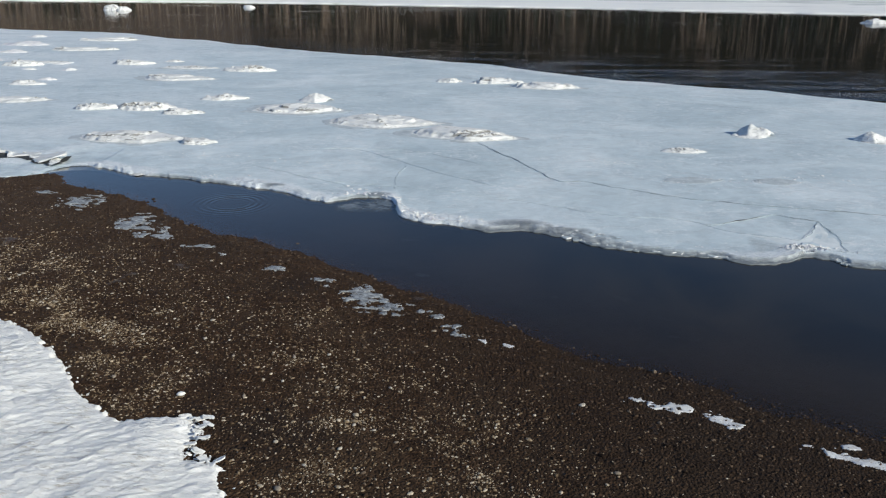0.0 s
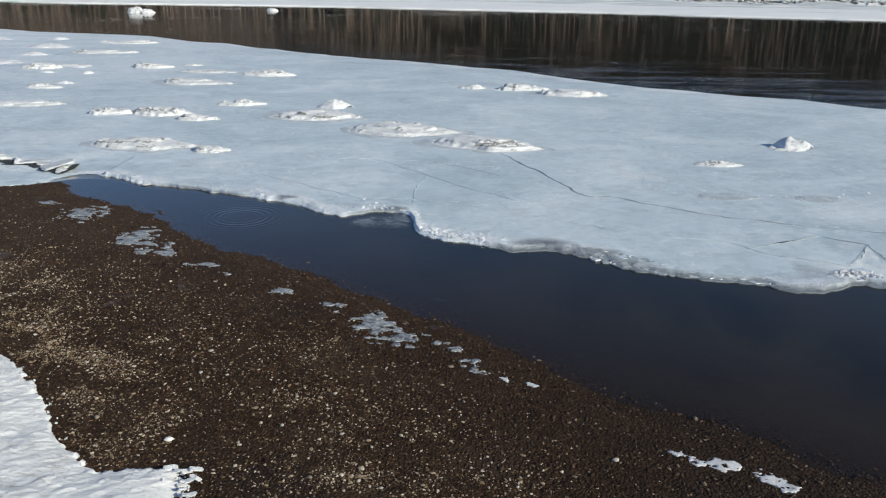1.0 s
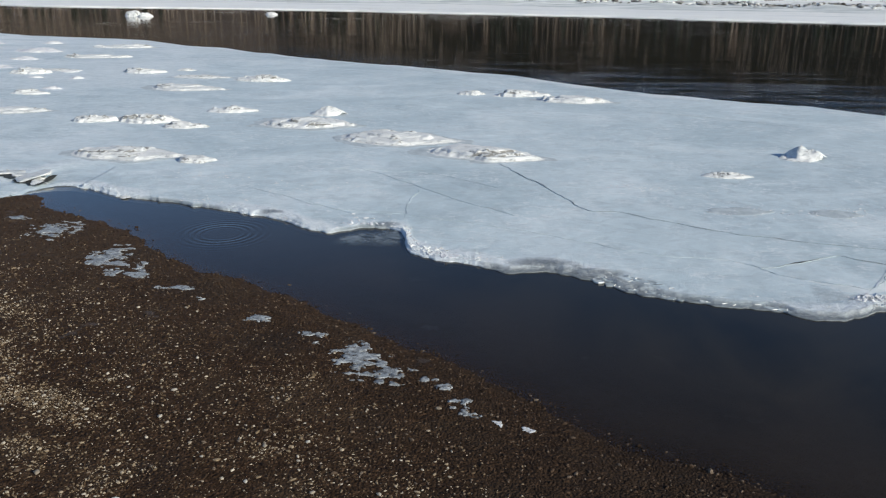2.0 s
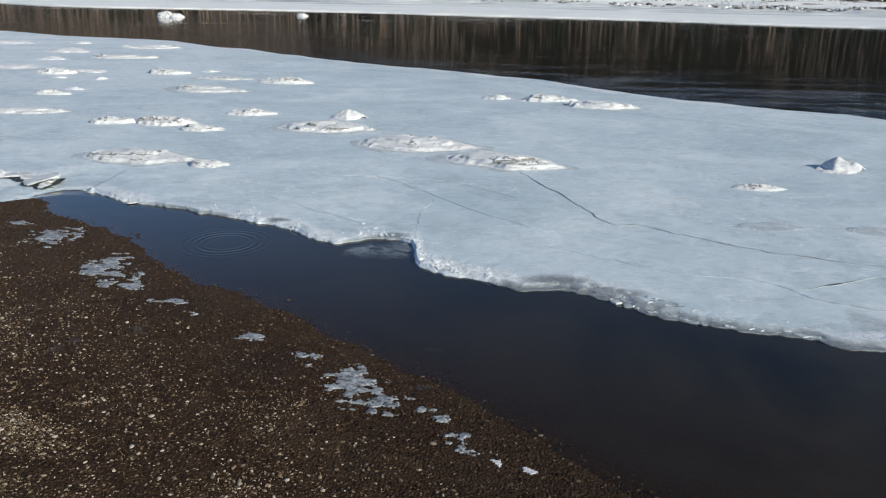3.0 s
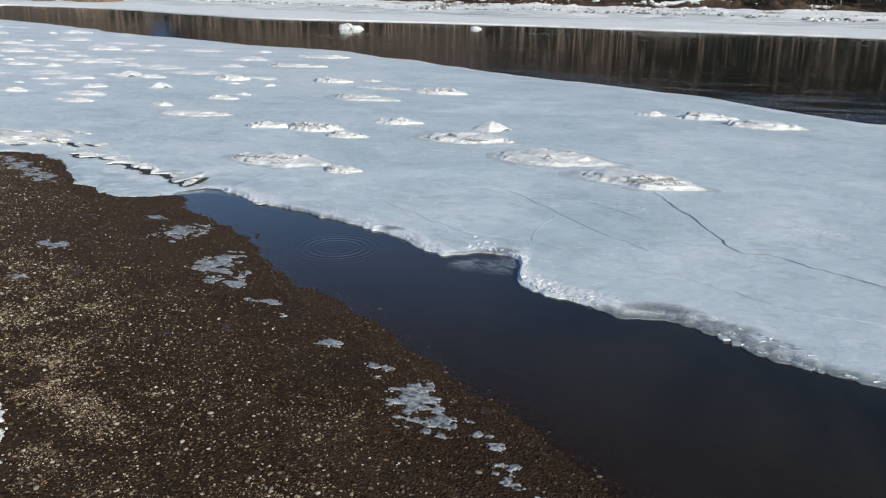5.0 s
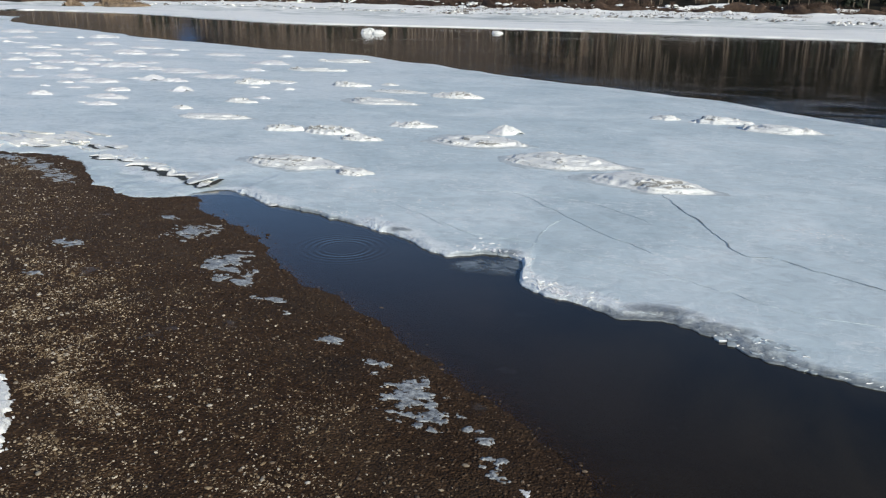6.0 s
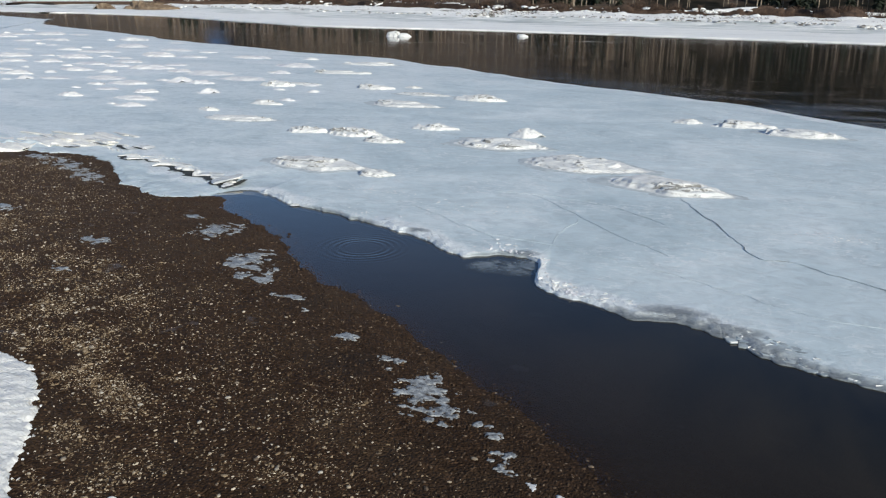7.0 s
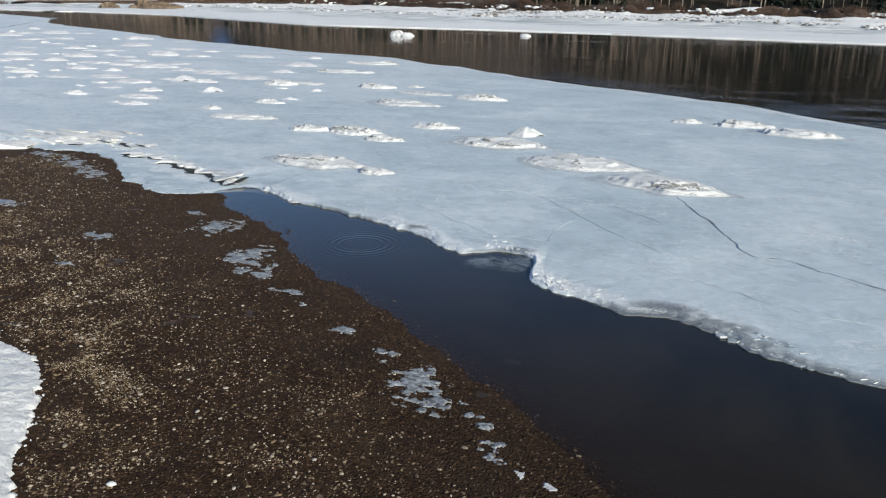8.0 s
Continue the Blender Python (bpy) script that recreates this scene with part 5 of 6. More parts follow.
def bank_crumbs():
    """Broken bits of snow crust that lie along the edge of the bank."""
    rng = np.random.default_rng(15)
    line = resample(SNOW_EDGE[(SNOW_EDGE[:, 0] > -20) & (SNOW_EDGE[:, 0] < -4)], lambda q: 0.03)
    line = line[rng.random(len(line)) < 0.05 + 0.95 * smooth(1.9, 0.3, np.hypot(line[:, 0] + 7.0, line[:, 1] - 19.9))]
    q = line + rng.normal(0, 0.14, line.shape)
    scatter_lumps("snow_crumbs", q, np.minimum(rng.lognormal(-3.3, 0.45, len(q)), 0.075), 0.2, MELT_SNOW, "broken crumbs of snow crust on gravel", "snow crumbs", 0.26, rng, lambda x, y: ground_height(x, y) + 0.02, 0.6)


bank_crumbs()


def bank_crust():
    """Plates of broken crust that lean along the tip of the bank."""
    rng = random.Random(61)
    whole = max(bank, key=lambda ob: len(ob.data.vertices))
    shapes = [block_mesh("crust_plate", 0.34, 0.17, 0.035, 940 + k, MELT_SNOW) for k in range(5)]
    for k in range(34):
        x, y = (rng.uniform(-7.9, -6.7), rng.uniform(20.2, 20.9)) if k < 16 else (rng.gauss(-6.75, 0.12), rng.uniform(18.9, 20.5)) if k < 28 else (rng.uniform(-6.3, -5.7), rng.gauss(18.6, 0.1))
        plate = part("crust_plate", shapes[rng.randrange(5)], whole, at=pose(x, y, float(ground_height(x, y)) + rng.uniform(0.05, 0.19), rng.uniform(-20, 20), rng.uniform(-18, 18), rng.uniform(-30, 40)))
        size = rng.uniform(0.4, 1.15)
        plate.scale = (size, size, 1)


bank_crust()


def put_patches(rows, words, category, thick, mat, lace, seed):
    for k, (cx, cy, w, d, turn) in enumerate(rows):
        c, s = math.cos(radians(turn)), math.sin(radians(turn))

        def inside(x, y, cx=cx, cy=cy, w=w, d=d, c=c, s=s, k=k, knot=min(0.30, 0.3 * w + 0.06)):
            u, v = (x - cx) * c + (y - cy) * s, -(x - cx) * s + (y - cy) * c
            r = np.hypot(u / (w / 2), v / (d / 2))
            return (1.0 - r + lace * (fbm(x * 0.8, y, knot, 4, seed + k) - 0.15) + 0.25 * fbm(x, y, 1.1, 1, seed + 50 + k) + 0.34 * fbm(x * 0.7, y, knot * 0.35, 2, seed + 90 + k)) * 6.0

        reach = max(w, d) * 0.8
        step = 0.035 if reach < 1.2 else 0.05
        snow_field("ice_patch", np.arange(cx - reach, cx + reach, step), np.arange(cy - reach, cy + reach, step), inside, thick, mat, words, category, "ice patches on the beach")


put_patches([(-3.46, 31.63, 1.8, 2.51, 0), (-2.35, 30.7, 1.47, 1.36, 0), (-7.65, 34.56, 1.04, 0.67, 0), (-5.59, 33.47, 0.44, 0.5, 0), (-5.1, 33.49, 0.39, 0.45, 0), (-5.2, 32.73, 0.3, 0.29, 0), (-3.58, 33.18, 0.3, 0.33, 0), (-1.1, 30.19, 0.35, 0.38, 0), (-0.75, 30.24, 0.42, 0.27, 0), (-0.43, 29.72, 0.53, 0.44, 0), (-0.01, 28.8, 0.4, 0.48, 0), (0.36, 28.83, 0.44, 0.34, 0), (-0.05, 28.33, 0.25, 0.2, 0), (0.38, 27.98, 0.74, 0.78, 10)],
            "thin patch of wet grey ice on gravel", "ice patch", 0.028, PATCH_ICE, 0.65, 500)
put_patches([(-20.92, 45.02, 2.05, 2.89, 0), (-16.48, 41.9, 1.4, 2.1, 0), (-16.1, 40.5, 2.1, 1.9, 0), (-14.28, 39.13, 0.78, 0.98, 0), (-15.15, 39.06, 0.79, 0.75, 0), (-14.63, 40.49, 0.46, 1.05, 0), (-12.72, 37.38, 0.32, 0.43, 0), (-11.84, 37.71, 0.9, 0.5, 0), (-10.55, 36.39, 0.5, 0.39, 0), (-24.9, 40.2, 1.4, 1.0, 0),
             (-23.9, 47.0, 1.0, 0.6, 0), (-34.6, 43.2, 2.0, 1.3, 10), (-36.6, 52.6, 3.4, 1.5, -30), (-40.8, 55.0, 4.2, 1.6, -25), (-45.0, 56.6, 3.0, 1.2, -15), (-22.9, 36.1, 0.9, 0.6, 0)],
            "lacy remnant of wet grey ice on gravel", "ice patch", 0.026, PATCH_ICE, 0.9, 540)
put_patches([(1.32, 27.55, 0.75, 0.38, -35), (2.23, 27.42, 0.36, 0.26, -20), (4.2, 24.85, 0.5, 0.42, 30), (6.9, 22.95, 2.3, 0.62, -20),
             (8.5, 22.1, 1.3, 0.45, -28), (11.6, 20.15, 1.9, 0.5, -25), (11.6, 20.95, 0.75, 0.28, -10), (10.45, 20.95, 0.32, 0.3, 0)],
            "thin white scrap of old snow and ice on gravel", "ice patch", 0.02, SCRAP_SNOW, 0.85, 580)


def stone_meshes(count, mat, seed):
    out = []
    for k in range(count):
        bm = bmesh.new()
        bmesh.ops.create_icosphere(bm, subdivisions=2, radius=1.0)
        rng = random.Random(seed + k)
        sx, sy, sz = rng.uniform(1.0, 1.5), rng.uniform(0.75, 1.0), rng.uniform(0.42, 0.65)
        for vert in bm.verts:
            n = noise.noise(vert.co * 1.3 + Vector((seed + k * 5.0, 0, 0)))
            f = 1 + 0.28 * n
            vert.co = Vector((vert.co.x * sx * f, vert.co.y * sy * f, vert.co.z * sz * f))
        me = bpy.data.meshes.new("stone")
        bm.to_mesh(me)
        bm.free()
        me.polygons.foreach_set("use_smooth", np.full(len(me.polygons), True))
        me.materials.append(mat)
        out.append(me)
    return out


CLUMPS = [(-15.8, 28.9, 2.0, 1.3), (-13.3, 27.6, 1.5, 1.0), (-11.3, 25.0, 1.3, 0.9), (-12.2, 27.2, 1.6, 1.2), (-10.6, 28.7, 1.3, 0.8), (-4.6, 24.9, 1.3, 0.7), (-2.4, 23.4, 1.4, 0.8),
          (-3.0, 21.2, 1.6, 0.7), (0.4, 20.7, 1.6, 0.9), (1.4, 18.6, 1.6, 0.7), (-4.0, 18.6, 1.5, 0.7), (-20.9, 36.6, 2.4, 1.6), (-18.5, 32.6, 1.8, 1.5), (-23.5, 36.5, 2.5, 1.5), (-17.3, 34.4, 1.6, 1.1),
          (-20.9, 32.4, 2.2, 1.6), (-17.2, 31.2, 2.0, 1.3), (-14.8, 27.8, 1.8, 1.3), (-11.7, 26.8, 1.5, 1.0), (-9.7, 29.3, 1.1, 0.8), (-4.2, 25.4, 1.0, 0.7), (-27.1, 37.6, 3.0, 2.0), (-16.9, 34.1, 1.6, 1.1), (0.4, 20.6, 1.3, 0.7), (-4.3, 25.6, 0.9, 0.6)]


def pale_density(x, y):
    """How thickly pale stones lie: bands and clumps, none along the wet margin."""
    d = side_distance(x, y, BEACH_LINE)
    clump = smooth(0.0, 0.8, fbm(x, y, 5.2, 3, 620)) * 0.45
    for cx, cy, rx, ry in CLUMPS:
        clump = np.maximum(clump, np.exp(-((x - cx) / rx) ** 2 - ((y - cy) / ry) ** 2))
    clump = clump * smooth(-0.6, 0.5, fbm(x, y, 1.1, 3, 625))
    wet = (0.12 + 0.88 * smooth(7.5, 0.5, x)) * (1 - 0.6 * smooth(34, 40, y) * smooth(-33, -26, x))
    return wet * (0.115 + 0.885 * clump * (0.45 + 0.55 * smooth(4, 14, d))) * smooth(2.0, 6.5, d) * smooth(-0.2, -0.9, bank_inside(x, y) * 0.09 - 0.3) * smooth(12.0, 17.0, y)


def beach_points(rng, n, density):
    got = np.zeros((0, 2))
    while len(got) < n:
        q = np.stack([rng.uniform(-46, 13, 4 * n), 12 + 47 * rng.random(4 * n) ** 1.25], 1)
        q = q[rng.random(len(q)) < density(q[:, 0], q[:, 1])]
        got = np.vstack([got, q])
    return got[:n]


def build_stones():
    rng = np.random.default_rng(7)
    q = beach_points(rng, 19000, pale_density)
    scatter_lumps("pebbles", q, np.clip(rng.lognormal(-3.74, 0.42, len(q)), 0.011, 0.085), 0.25, PALE_STONE, "pale beige pebbles strewn over dark gravel", "pebbles", 0.5, rng, ground_height)
    q = beach_points(rng, 20000, lambda x, y: pale_density(x, y) ** 1.5)
    scatter_lumps("grit", q, np.clip(rng.lognormal(-4.25, 0.28, len(q)), 0.009, 0.025), 0.2, PALE_STONE, "fine pale beige grit in drifts on dark gravel", "grit", 0.6, rng, ground_height, 0.0, 0)

    def dark(x, y):
        d = side_distance(x, y, BEACH_LINE)
        return smooth(-1.5, 0.5, d) * (0.35 + 0.65 * smooth(9, 1, d)) * smooth(1.0, -1.0, bank_inside(x, y))

    q = beach_points(rng, 24000, dark)
    scatter_lumps("gravel_lumps", q, np.clip(rng.lognormal(-3.60, 0.38, len(q)), 0.015, 0.075), 0.3, DARK_STONE, "dark brown wet stones and clods of gravel", "gravel", 0.62, rng, ground_height)
    line = resample(BEACH_LINE, lambda q: 0.05)
    line = line[(line[:, 0] > -24.5) & (line[:, 0] < 14)]
    line = line[rng.random(len(line)) < 0.10 + 0.35 * smooth(0.0, 0.6, fbm(line[:, 0], line[:, 1], 2.0, 2, 660))]
    q = line + rng.normal(0, 0.16, line.shape) + np.outer(np.abs(rng.normal(0, 0.35, len(line))), (0.6, 0.8))
    scatter_lumps("shore_stones", q, np.clip(rng.lognormal(-3.2, 0.38, len(q)), 0.025, 0.10), 0.2, DARK_STONE, "dark wet stones standing in the shallows", "stones", 0.7, rng, lambda x, y: np.maximum(ground_height(x, y), -0.03))
    meshes = stone_meshes(8, PALE_COBBLE, 640)
    q = beach_points(rng, 240, pale_density)
    z = ground_height(q[:, 0], q[:, 1])
    for (x, y), h in zip(q, z):
        s = float(np.clip(rng.lognormal(-2.85, 0.22), 0.045, 0.085))
        ob = thing("stone", meshes[int(rng.integers(8))], "pale rounded river stone lying on dark gravel", "stone", "pale stones on the beach", at=pose(x, y, h + s * 0.28, 0, 0, float(rng.uniform(0, 360))))
        ob.scale = (s, s, s)
    ob = thing("stone", stone_meshes(1, WHITE_STONE, 690)[0], "bright white stone lying alone on dark gravel", "stone", "pale stones on the beach", at=pose(-8.05, 22.45, float(ground_height(-8.05, 22.45)) + 0.05, 0, 0, 20))
    ob.scale = (0.12, 0.115, 0.12)


build_stones()


# ---- floes in the river ----
def put_floes():
    for x, y, w, d, h, seed in ((-91.5, 229, 4.9, 4.0, 1.7, 700), (-88.4, 228, 4.4, 3.0, 1.1, 702), (-58.6, 243, 3.6, 2.6, 0.8, 705), (95.0, 197, 7.0, 4.0, 1.1, 709)):
        me = mound_mesh("ice_floe", w, d, h, seed, 0.5, MOUND_SNOW, 0.09, False, 0.15)
        thing("ice_floe", me, "white lump of drifting ice aground in the river", "ice floe", "floes in the river", at=pose(x, y, -0.01, 0, 0, 4))


put_floes()


# ---- far bank: shelf edge, shrubs, driftwood, trees ----
def far_shelf_edge():
    """The clean edge of the shelf ice along the far shore."""
    line = resample(FAR_LINE[(FAR_LINE[:, 0] > -900) & (FAR_LINE[:, 0] < 500)], lambda q: 1.6)
    seg = np.gradient(line, axis=0)
    seg /= np.linalg.norm(seg, axis=1)[:, None]
    inland = np.stack([-seg[:, 1], seg[:, 0]], 1)
    torn = 0.5 * fbm(line[:, 0], line[:, 1], 6, 3, 740)
    rows = []
    for off, z in ((-3.2, -0.3), (-3.2, 0.22), (-2.8, 0.30), (0.0, 0.36), (9.0, 0.36), (14.0, 0.25)):
        q = line + inland * (off + torn * (off < 0))[:, None]
        rows.append(np.stack([q[:, 0], q[:, 1], np.full(len(q), z) + 0.03 * fbm(q[:, 0], q[:, 1], 5, 2, 745) * (z > 0)], 1))
    me = mesh_of("shelf_ice", np.concatenate(rows), grid_faces(len(line), 6), BANK_SNOW)
    thing("shelf_ice", me, "smooth snow-covered shelf of ice along the far shore", "shelf ice", kind="structure")


far_shelf_edge()


def far_place(s, df):
    """A point df metres behind the far shore, at x = s along it."""
    i = int(np.clip(np.searchsorted(FAR_LINE[:, 0], s), 1, len(FAR_LINE) - 1))
    a, b = FAR_LINE[i - 1], FAR_LINE[i]
    u = (s - a[0]) / (b[0] - a[0])
    p, t = a + (b - a) * u, (b - a) / np.linalg.norm(b - a)
    q = p + np.array([-t[1], t[0]]) * df
    z = far_height(q[:1], q[1:], -side_distance(q[:1], q[1:], FAR_LINE))[0]
    return float(q[0]), float(q[1]), float(z)


def far_places(s, df):
    """The same for many points at once."""
    x0, y0 = s, np.interp(s, FAR_LINE[:, 0], FAR_LINE[:, 1])
    dx, dy = np.full(s.shape, 2.0), np.interp(s + 1, FAR_LINE[:, 0], FAR_LINE[:, 1]) - np.interp(s - 1, FAR_LINE[:, 0], FAR_LINE[:, 1])
    n = np.hypot(dx, dy)
    x, y = x0 - dy / n * df, y0 + dx / n * df
    return x, y, far_height(x, y, -side_distance(x, y, FAR_LINE))


def rods(segments, sides=3):
    """Tapered sticks from (start, end, radius, end radius)."""
    verts, faces = [], []
    for a, b, ra, rb in segments:
        a, b = Vector(a), Vector(b)
        axis = (b - a).normalized()
        u = axis.orthogonal().normalized()
        w = axis.cross(u)
        k = len(verts)
        for c, r in ((a, ra), (b, rb)):
            for i in range(sides):
                t = 2 * math.pi * i / sides
                verts.append(c + (u * math.cos(t) + w * math.sin(t)) * r)
        for i in range(sides):
            j = (i + 1) % sides
            faces.append((k + i, k + j, k + sides + j, k + sides + i))
        faces.append(tuple(k + sides + i for i in range(sides)))
    return [v[:] for v in verts], faces


def shrub_mesh(seed, height, spread):
    rng = random.Random(seed)
    seg = []
    for _ in range(46):
        a = Vector((rng.uniform(-spread, spread) * 0.5, rng.uniform(-0.8, 0.8), -0.3))
        b = a + Vector((rng.gauss(0, 0.5), rng.gauss(0, 0.5), height * rng.uniform(0.45, 1.0)))
        seg.append((a, b, 0.07, 0.02))
        for _ in range(4):
            u = a.lerp(b, rng.uniform(0.3, 0.9))
            seg.append((u, u + Vector((rng.gauss(0, 0.5), rng.gauss(0, 0.5), rng.uniform(0.2, 0.9))), 0.035, 0.015))
    v, f = rods(seg)
    return mesh_of("shrub", v, f, SHRUB)


def put_shrubs():
    rng = random.Random(31)
    shapes = [shrub_mesh(720 + k, rng.uniform(1.8, 3.6), rng.uniform(4, 8)) for k in range(6)]
    for _ in range(200):
        s = rng.uniform(-420, 160)
        x, y, z = far_place(s, rng.gauss(161, 5))
        thing("shrub", shapes[rng.randrange(6)], "leafless red-brown shrub on the far snowy bank", "shrub", "shrubs on the far bank", at=pose(x, y, z - 0.1, 0, 0, rng.uniform(0, 360)))


put_shrubs()


def cut_bank():
    """The dark earth face where the river has cut into the far bank; drifts of snow part it."""
    s = np.arange(-440.0, 180.0, 0.7)
    h = 3.3 * np.clip(0.86 + 0.55 * fbm(s, s * 0, 26, 3, 755) + 0.45 * fbm(s, s * 0, 5, 3, 757), -0.1, 1.5)
    bx, by, bz = far_places(s, 157.5 + 4.5 * fbm(s, s * 0, 19, 3, 759))
    rows = []
    for u, back_off in ((0.0, 0.0), (0.25, 0.35), (0.5, 0.5), (0.75, 0.75), (1.0, 0.9), (1.05, 2.8)):
        rough = 0.35 * fbm(s, s * 0 + u * 9, 2.1, 2, 761)
        rows.append(np.stack([bx + rough * 0.5, by + back_off + rough, bz - 0.35 + np.where(u < 1.01, h * u, h * 0.85) + 0.12 * rough], 1))
    me = mesh_of("cut_bank", np.concatenate(rows), grid_faces(len(s), 6), SOIL)
    thing("cut_bank", me, "dark brown cut earth bank with snow drifts on the far shore", "river bank", kind="structure")


cut_bank()


def bank_brush():
    """Dark roots, stems and clods hanging along the cut edge of the bank."""
    rng = np.random.default_rng(34)
    s = rng.uniform(-430, 170, 60000)
    clump = fbm(s, s * 0, 16, 3, 750)
    ok = clump > rng.uniform(-0.55, 0.45, len(s))
    s, clump = s[ok][:22000], clump[ok][:22000]
    x, y, z = far_places(s, 160 + 5 * clump + rng.normal(0, 3.0, len(s)))
    tall = rng.uniform(0.6, 2.4, len(s)) * (1.0 + np.maximum(0.0, clump))
    lean = rng.normal(0, 0.6, (len(s), 2))
    thick = rng.uniform(0.05, 0.16, len(s))
    seg = [(Vector((x[k], y[k], z[k] - 0.3)), Vector((x[k] + lean[k, 0], y[k] + lean[k, 1], z[k] - 0.3 + tall[k])), thick[k], 0.03) for k in range(len(s))]
    v, f = rods(seg)
    thing("bank_brush", mesh_of("bank_brush", v, f, SHRUB), "dark tangled roots and brush along the far cut bank", "brush", kind="stuff")


bank_brush()


def put_driftwood():
    rng = random.Random(32)
    for k in range(26):
        length = rng.uniform(4, 12)
        seg, a = [], Vector((-length / 2, 0, 0))
        for i in range(4):
            b = a + Vector((length / 4, rng.uniform(-0.3, 0.3), rng.uniform(-0.08, 0.12)))
            seg.append((a, b, 0.26 - 0.05 * i, 0.21 - 0.05 * i))
            if rng.random() < 0.6:
                seg.append((b, b + Vector((rng.uniform(0.2, 0.9), rng.uniform(-0.8, 0.8), rng.uniform(0.3, 1.2))), 0.08, 0.03))
            a = b
        v, f = rods(seg, 6)
        x, y, z = far_place(rng.uniform(-320, 130), rng.uniform(105, 157))
        thing("driftwood_log", mesh_of("driftwood_log", v, f, DRIFT), "grey bleached driftwood log half buried in snow", "driftwood", "driftwood on the far bank", at=pose(x, y, z + 0.15, 0, 0, rng.uniform(-50, 30)))


put_driftwood()


def bank_drifts():
    """Snow caught on the ledges of the cut bank and among the roots before it."""
    rng = np.random.default_rng(41)
    s = rng.uniform(-420, 170, 2600)
    s = s[fbm(s, s * 0, 12, 3, 775) > rng.uniform(-0.5, 0.6, len(s))][:1150]
    x, y, z = far_places(s, rng.normal(156.0, 3.2, len(s)))
    size = np.clip(rng.lognormal(-0.35, 0.5, len(s)), 0.3, 2.2)
    lift = np.where(rng.random(len(s)) < 0.15, rng.uniform(0.8, 2.8, len(s)), 0.0)
    scatter_lumps("bank_drifts", np.stack([x, y], 1), size, 0.3, BANK_SNOW, "white drifts of snow on the dark cut bank", "snow drifts", 0.34, rng, lambda a, b: z - 0.1 + lift, 0.3)


bank_drifts()


def grass_bluff(x, y, w, d, h, seed, tufts):
    """A low point of land with dry tan grass standing out of the snow."""
    rng = np.random.default_rng(seed)
    bluff = thing("grass_bluff", mound_mesh("grass_bluff", w, d, h, seed, 0.3, DRY_GRASS, 0.5, False), "low tan grassy bluff rising from the far snow", "bluff", "bluffs on the far shore", at=pose(x, y, float(far_place(x, 55)[2]) - 0.3, 0, 0, -8))
    a, r = rng.uniform(0, 2 * math.pi, tufts), np.sqrt(rng.random(tufts)) * 0.44
    px, py = np.cos(a) * r * w, np.sin(a) * r * d
    base = h * 0.62 * np.clip(1 - (r / 0.46) ** 2, 0, 1)
    tall = rng.uniform(0.5, 1.6, tufts)
    v, f = rods([(Vector((px[k], py[k], base[k] - 0.2)), Vector((px[k] + rng.normal(0, 0.4), py[k] + rng.normal(0, 0.4), base[k] + tall[k])), 0.10, 0.02) for k in range(tufts)])
    part("grass", mesh_of("grass", v, f, DRY_GRASS), bluff, "standing dry grass")


grass_bluff(-318, 408, 42, 16, 5.2, 870, 900)
grass_bluff(-352, 406, 18, 8, 3.6, 874, 300)


def rubble_ridge():
    """Chunks of shore ice heaped on the far shelf."""
    rng = np.random.default_rng(33)
    pts = []
    for lo, hi, mid, count in ((20, 130, 84, 480), (-60, 10, 92, 160), (-200, -60, 100, 120), (-330, -200, 90, 110)):
        for _ in range(count):
            x, y, _ = far_place(float(rng.uniform(lo, hi)), float(rng.normal(mid, 5)))
            pts.append((x, y))
    pts = np.array(pts)
    scatter_lumps("shore_rubble", pts, rng.uniform(0.3, 1.0, len(pts)), 0.2, RUBBLE, "heaped dirty white blocks of shore ice", "ice rubble", 0.6, rng,
                  lambda x, y: far_height(x, y, -side_distance(x, y, FAR_LINE)))


rubble_ridge()


def shore_debris():
    """Sticks, clods and roots strewn in drifts over the snow in front of the far bank."""
    rng = np.random.default_rng(38)
    s = rng.uniform(-420, 160, 9000)
    df = 85 + 74 * rng.random(9000) ** 0.55
    ok = fbm(s * 0.35, df, 14, 3, 770) > rng.uniform(0.05, 0.8, len(s))
    s, df = s[ok][:1400], df[ok][:1400]
    x, y, z = far_places(s, df)
    a, r = rng.uniform(0, 2 * math.pi, len(s)), rng.uniform(0.3, 1.3, len(s))
    up = rng.uniform(0.0, 0.5, len(s))
    seg = [(Vector((x[k], y[k], z[k] + 0.02)), Vector((x[k] + r[k] * math.cos(a[k]), y[k] + r[k] * math.sin(a[k]), z[k] + 0.15 + up[k])), rng.uniform(0.06, 0.2), 0.05) for k in range(len(s))]
    v, f = rods(seg)
    thing("shore_debris", mesh_of("shore_debris", v, f, DRIFT), "dark sticks and roots strewn over far shore snow", "debris", kind="stuff")


shore_debris()


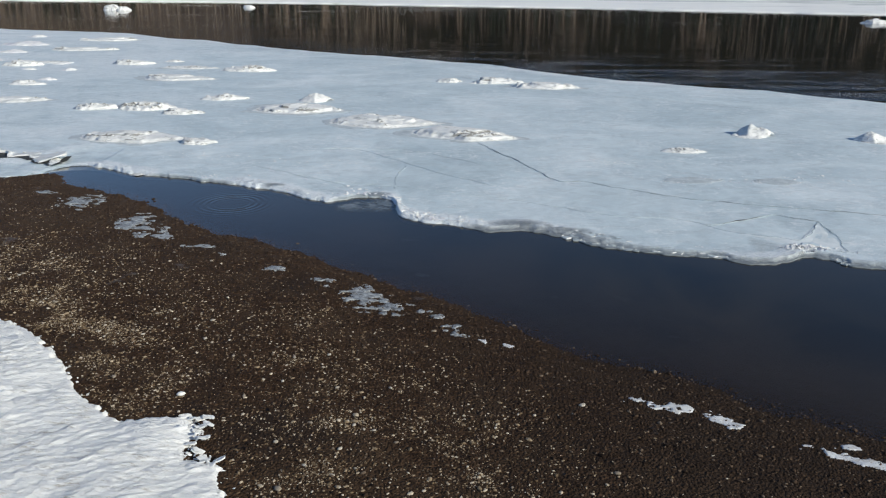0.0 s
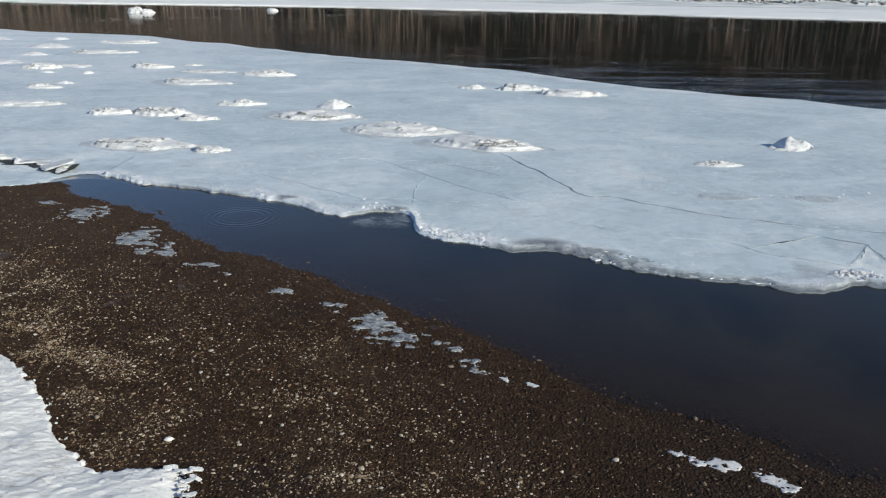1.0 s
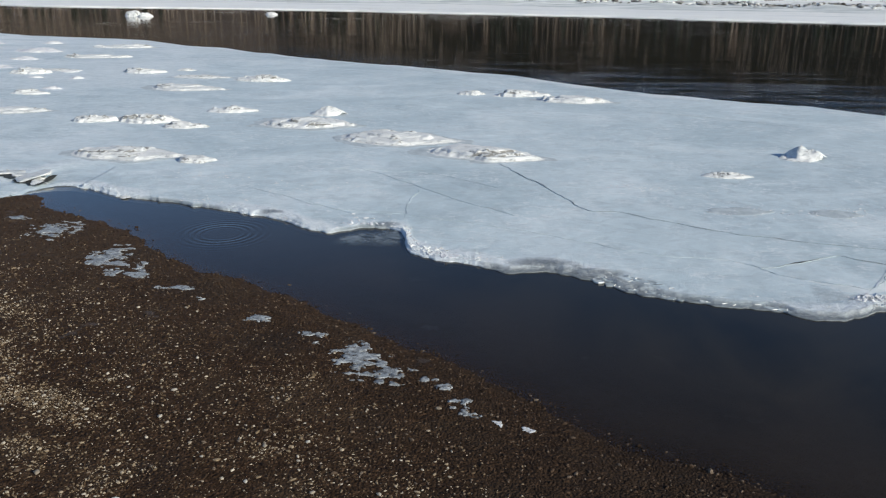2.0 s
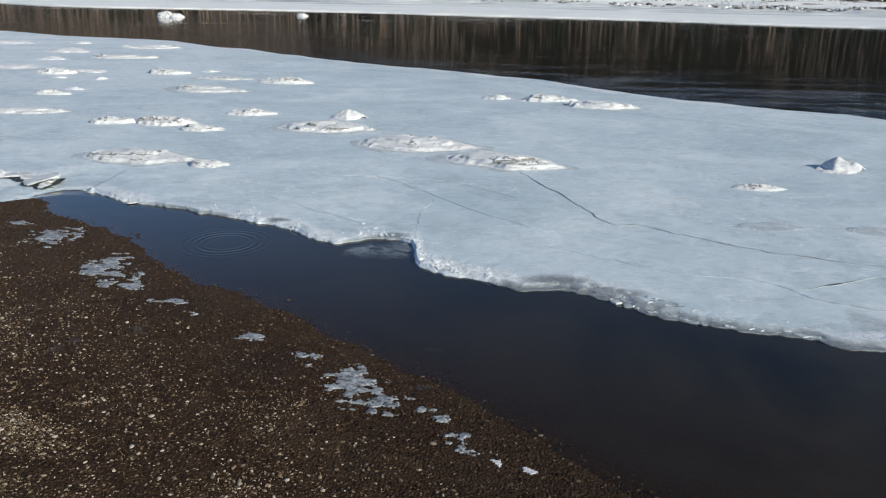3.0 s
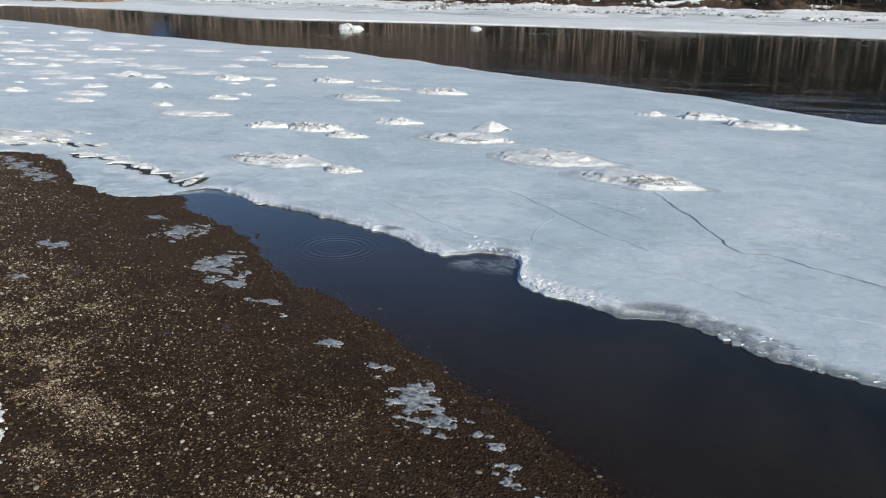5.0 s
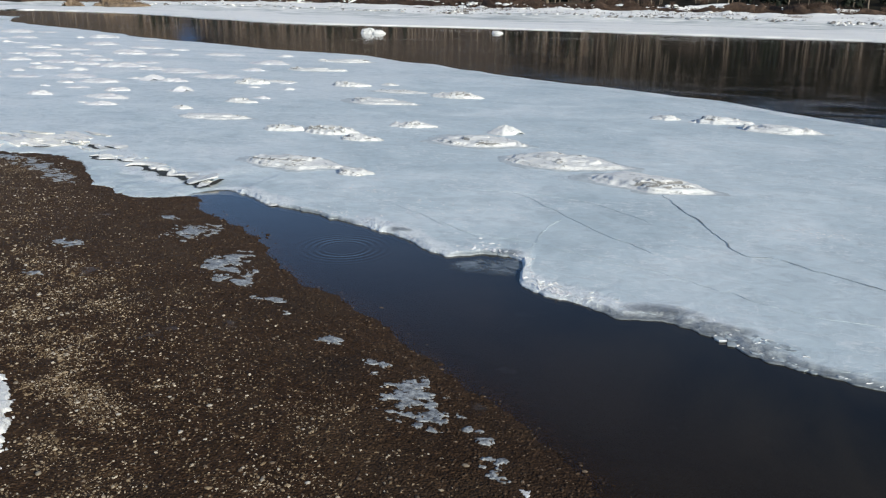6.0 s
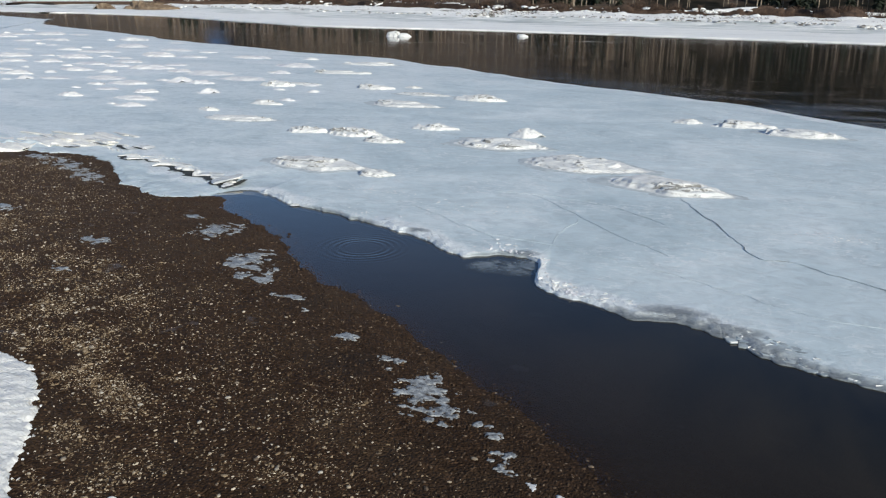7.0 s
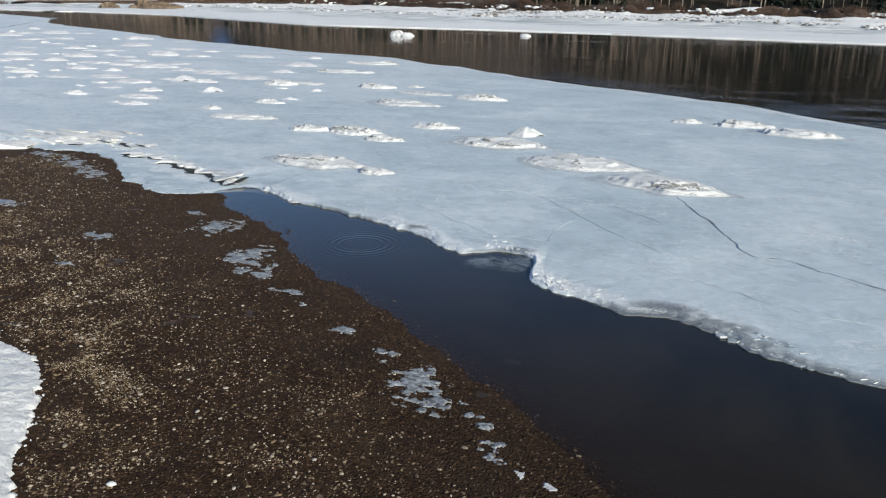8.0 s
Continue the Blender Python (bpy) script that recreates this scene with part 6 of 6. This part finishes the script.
def bare_tree(seed, height):
    rng = random.Random(seed)
    top = tree_base("aspen_tree")
    lean = Vector((rng.uniform(-0.04, 0.04), rng.uniform(-0.04, 0.04), 1))
    v, f = rods([(Vector((0, 0, -0.5)), lean * height * 0.5, 0.34, 0.24), (lean * height * 0.5, lean * height, 0.24, 0.05)], 6)
    part("trunk", mesh_of("trunk", v, f, BARK), top)
    seg = []
    for _ in range(42):
        u = rng.uniform(0.35, 0.97)
        a, t = lean * height * u, rng.uniform(0, 2 * math.pi)
        r = height * 0.13 * (1.15 - u) + 0.6
        b = a + Vector((math.cos(t) * r, math.sin(t) * r, r * rng.uniform(0.6, 1.5)))
        seg.append((a, b, 0.06, 0.02))
        for _ in range(4):
            c = a.lerp(b, rng.uniform(0.35, 1))
            seg.append((c, c + Vector((rng.gauss(0, 0.5), rng.gauss(0, 0.5), rng.uniform(0.3, 1.1))), 0.03, 0.012))
    v, f = rods(seg)
    part("crown", mesh_of("crown", v, f, TWIG), top, "leafless brown branches")
    return top


def tree_base(name):
    return new(name)


def spruce_tree(seed, height):
    rng = random.Random(seed)
    top = tree_base("spruce_tree")
    v, f = rods([(Vector((0, 0, -0.5)), Vector((0, 0, height)), 0.26, 0.03)], 6)
    part("trunk", mesh_of("trunk", v, f, DRIFT), top)
    verts, faces = [], []
    for _ in range(240):
        u = rng.uniform(0.08, 0.99)
        z, t = u * height, rng.uniform(0, 2 * math.pi)
        r = height * 0.15 * (1.02 - u) * rng.uniform(0.7, 1.15) + 0.2
        d, w = Vector((math.cos(t), math.sin(t), 0)), Vector((-math.sin(t), math.cos(t), 0)) * r * 0.3
        k = len(verts)
        for q in (Vector((0, 0, z)), d * r * 0.6 + w + Vector((0, 0, z - r * 0.25)), d * r + Vector((0, 0, z - r * 0.5)), d * r * 0.6 - w + Vector((0, 0, z - r * 0.25)), d * r * 0.5 + Vector((0, 0, z - r * 0.45))):
            verts.append(q[:])
        faces += [(k, k + 1, k + 4), (k + 1, k + 2, k + 4), (k + 2, k + 3, k + 4), (k + 3, k, k + 4), (k, k + 1, k + 2, k + 3)]
    part("crown", mesh_of("crown", verts, faces, NEEDLE, True), top, "dark green drooping needle branches")
    return top


def put_trees():
    rng = random.Random(35)
    aspens = [bare_tree(760 + k, rng.uniform(15, 21)) for k in range(6)]
    firs = [spruce_tree(780 + k, rng.uniform(14, 22)) for k in range(4)]
    for t in aspens:
        tagged(t, "tall leafless aspen with a pale trunk on the far bank", "tree", "trees on the far bank")
    for t in firs:
        tagged(t, "tall dark green spruce among bare trees on the far bank", "tree", "trees on the far bank")
    firsts = aspens + firs
    count = 0
    while count < 270:
        s = rng.uniform(-480, 240)
        x, y, z = far_place(s, 171 + 75 * rng.random() ** 1.5)
        if abs((x + 227) * 0.815 + (y - 335) * 0.58) < 4.0:
            continue
        count += 1
        m = pose(x, y, z, 0, 0, rng.uniform(0, 360))
        kind = aspens if rng.random() < (0.85 if math.sin(s * 0.045) > -0.35 else 0.35) * (1.0 if s < -20 else 0.55) else firs
        source = kind[rng.randrange(len(kind))]
        if source in firsts:
            firsts.remove(source)
            source.matrix_basis = m
        else:
            copy_thing(source, m)


def far_woods():
    """The bare wood that covers the slope behind: trunks with a few limbs each."""
    rng = random.Random(36)
    seg = []
    many = np.random.default_rng(36)
    px, py, pz = far_places(many.uniform(-640, 260, 1650), 180 + 255 * many.random(1650))
    for x, y, z in zip(px.tolist(), py.tolist(), pz.tolist()):
        if abs((x + 227) * 0.815 + (y - 335) * 0.58) < 4.0 + 0.04 * max(0.0, y - 335):
            continue
        foot, h = Vector((x, y, z - 0.5)), rng.uniform(11, 20)
        top = foot + Vector((rng.gauss(0, 0.5), rng.gauss(0, 0.5), h))
        seg.append((foot, top, rng.uniform(0.18, 0.34), 0.05))
        for _ in range(12):
            a = foot.lerp(top, rng.uniform(0.35, 0.95))
            t, r = rng.uniform(0, 2 * math.pi), rng.uniform(0.8, 2.2)
            seg.append((a, a + Vector((math.cos(t) * r, math.sin(t) * r, r * rng.uniform(0.7, 1.6))), 0.09, 0.03))
    v, f = rods(seg)
    per = np.arange(len(f)) // 4 % 13
    me = mesh_of("far_woods", v, f, [BARK, TWIG], False, np.where(per == 0, 0, 1))
    thing("far_woods", me, "leafless brown wood covering the slope behind the bank", "woods", kind="stuff")


put_trees()
far_woods()


def added_ridge():
    """A ridge added far away, haze blue in its colour, to deepen what the water reflects through the side valley."""
    u, v = np.meshgrid(np.linspace(-1, 1, 60), np.linspace(-1, 1, 24))
    x, y = -1505 + u * 700 * 0.815 - v * 500 * 0.58, 2128 + u * 700 * 0.58 + v * 500 * 0.815
    z = 420 * np.clip(1 - np.hypot(u * 0.9, v), 0, 1) ** 0.7 * (1 + 0.25 * fbm(x, y, 240, 4, 790)) - 8
    me = mesh_of("backdrop", np.stack([x.ravel(), y.ravel(), z.ravel()], 1), grid_faces(60, 24), HAZE_BLUE)
    thing("backdrop", me, "added haze-blue ridge filling the opening of the side valley", "distant ridge", kind="structure")


added_ridge()
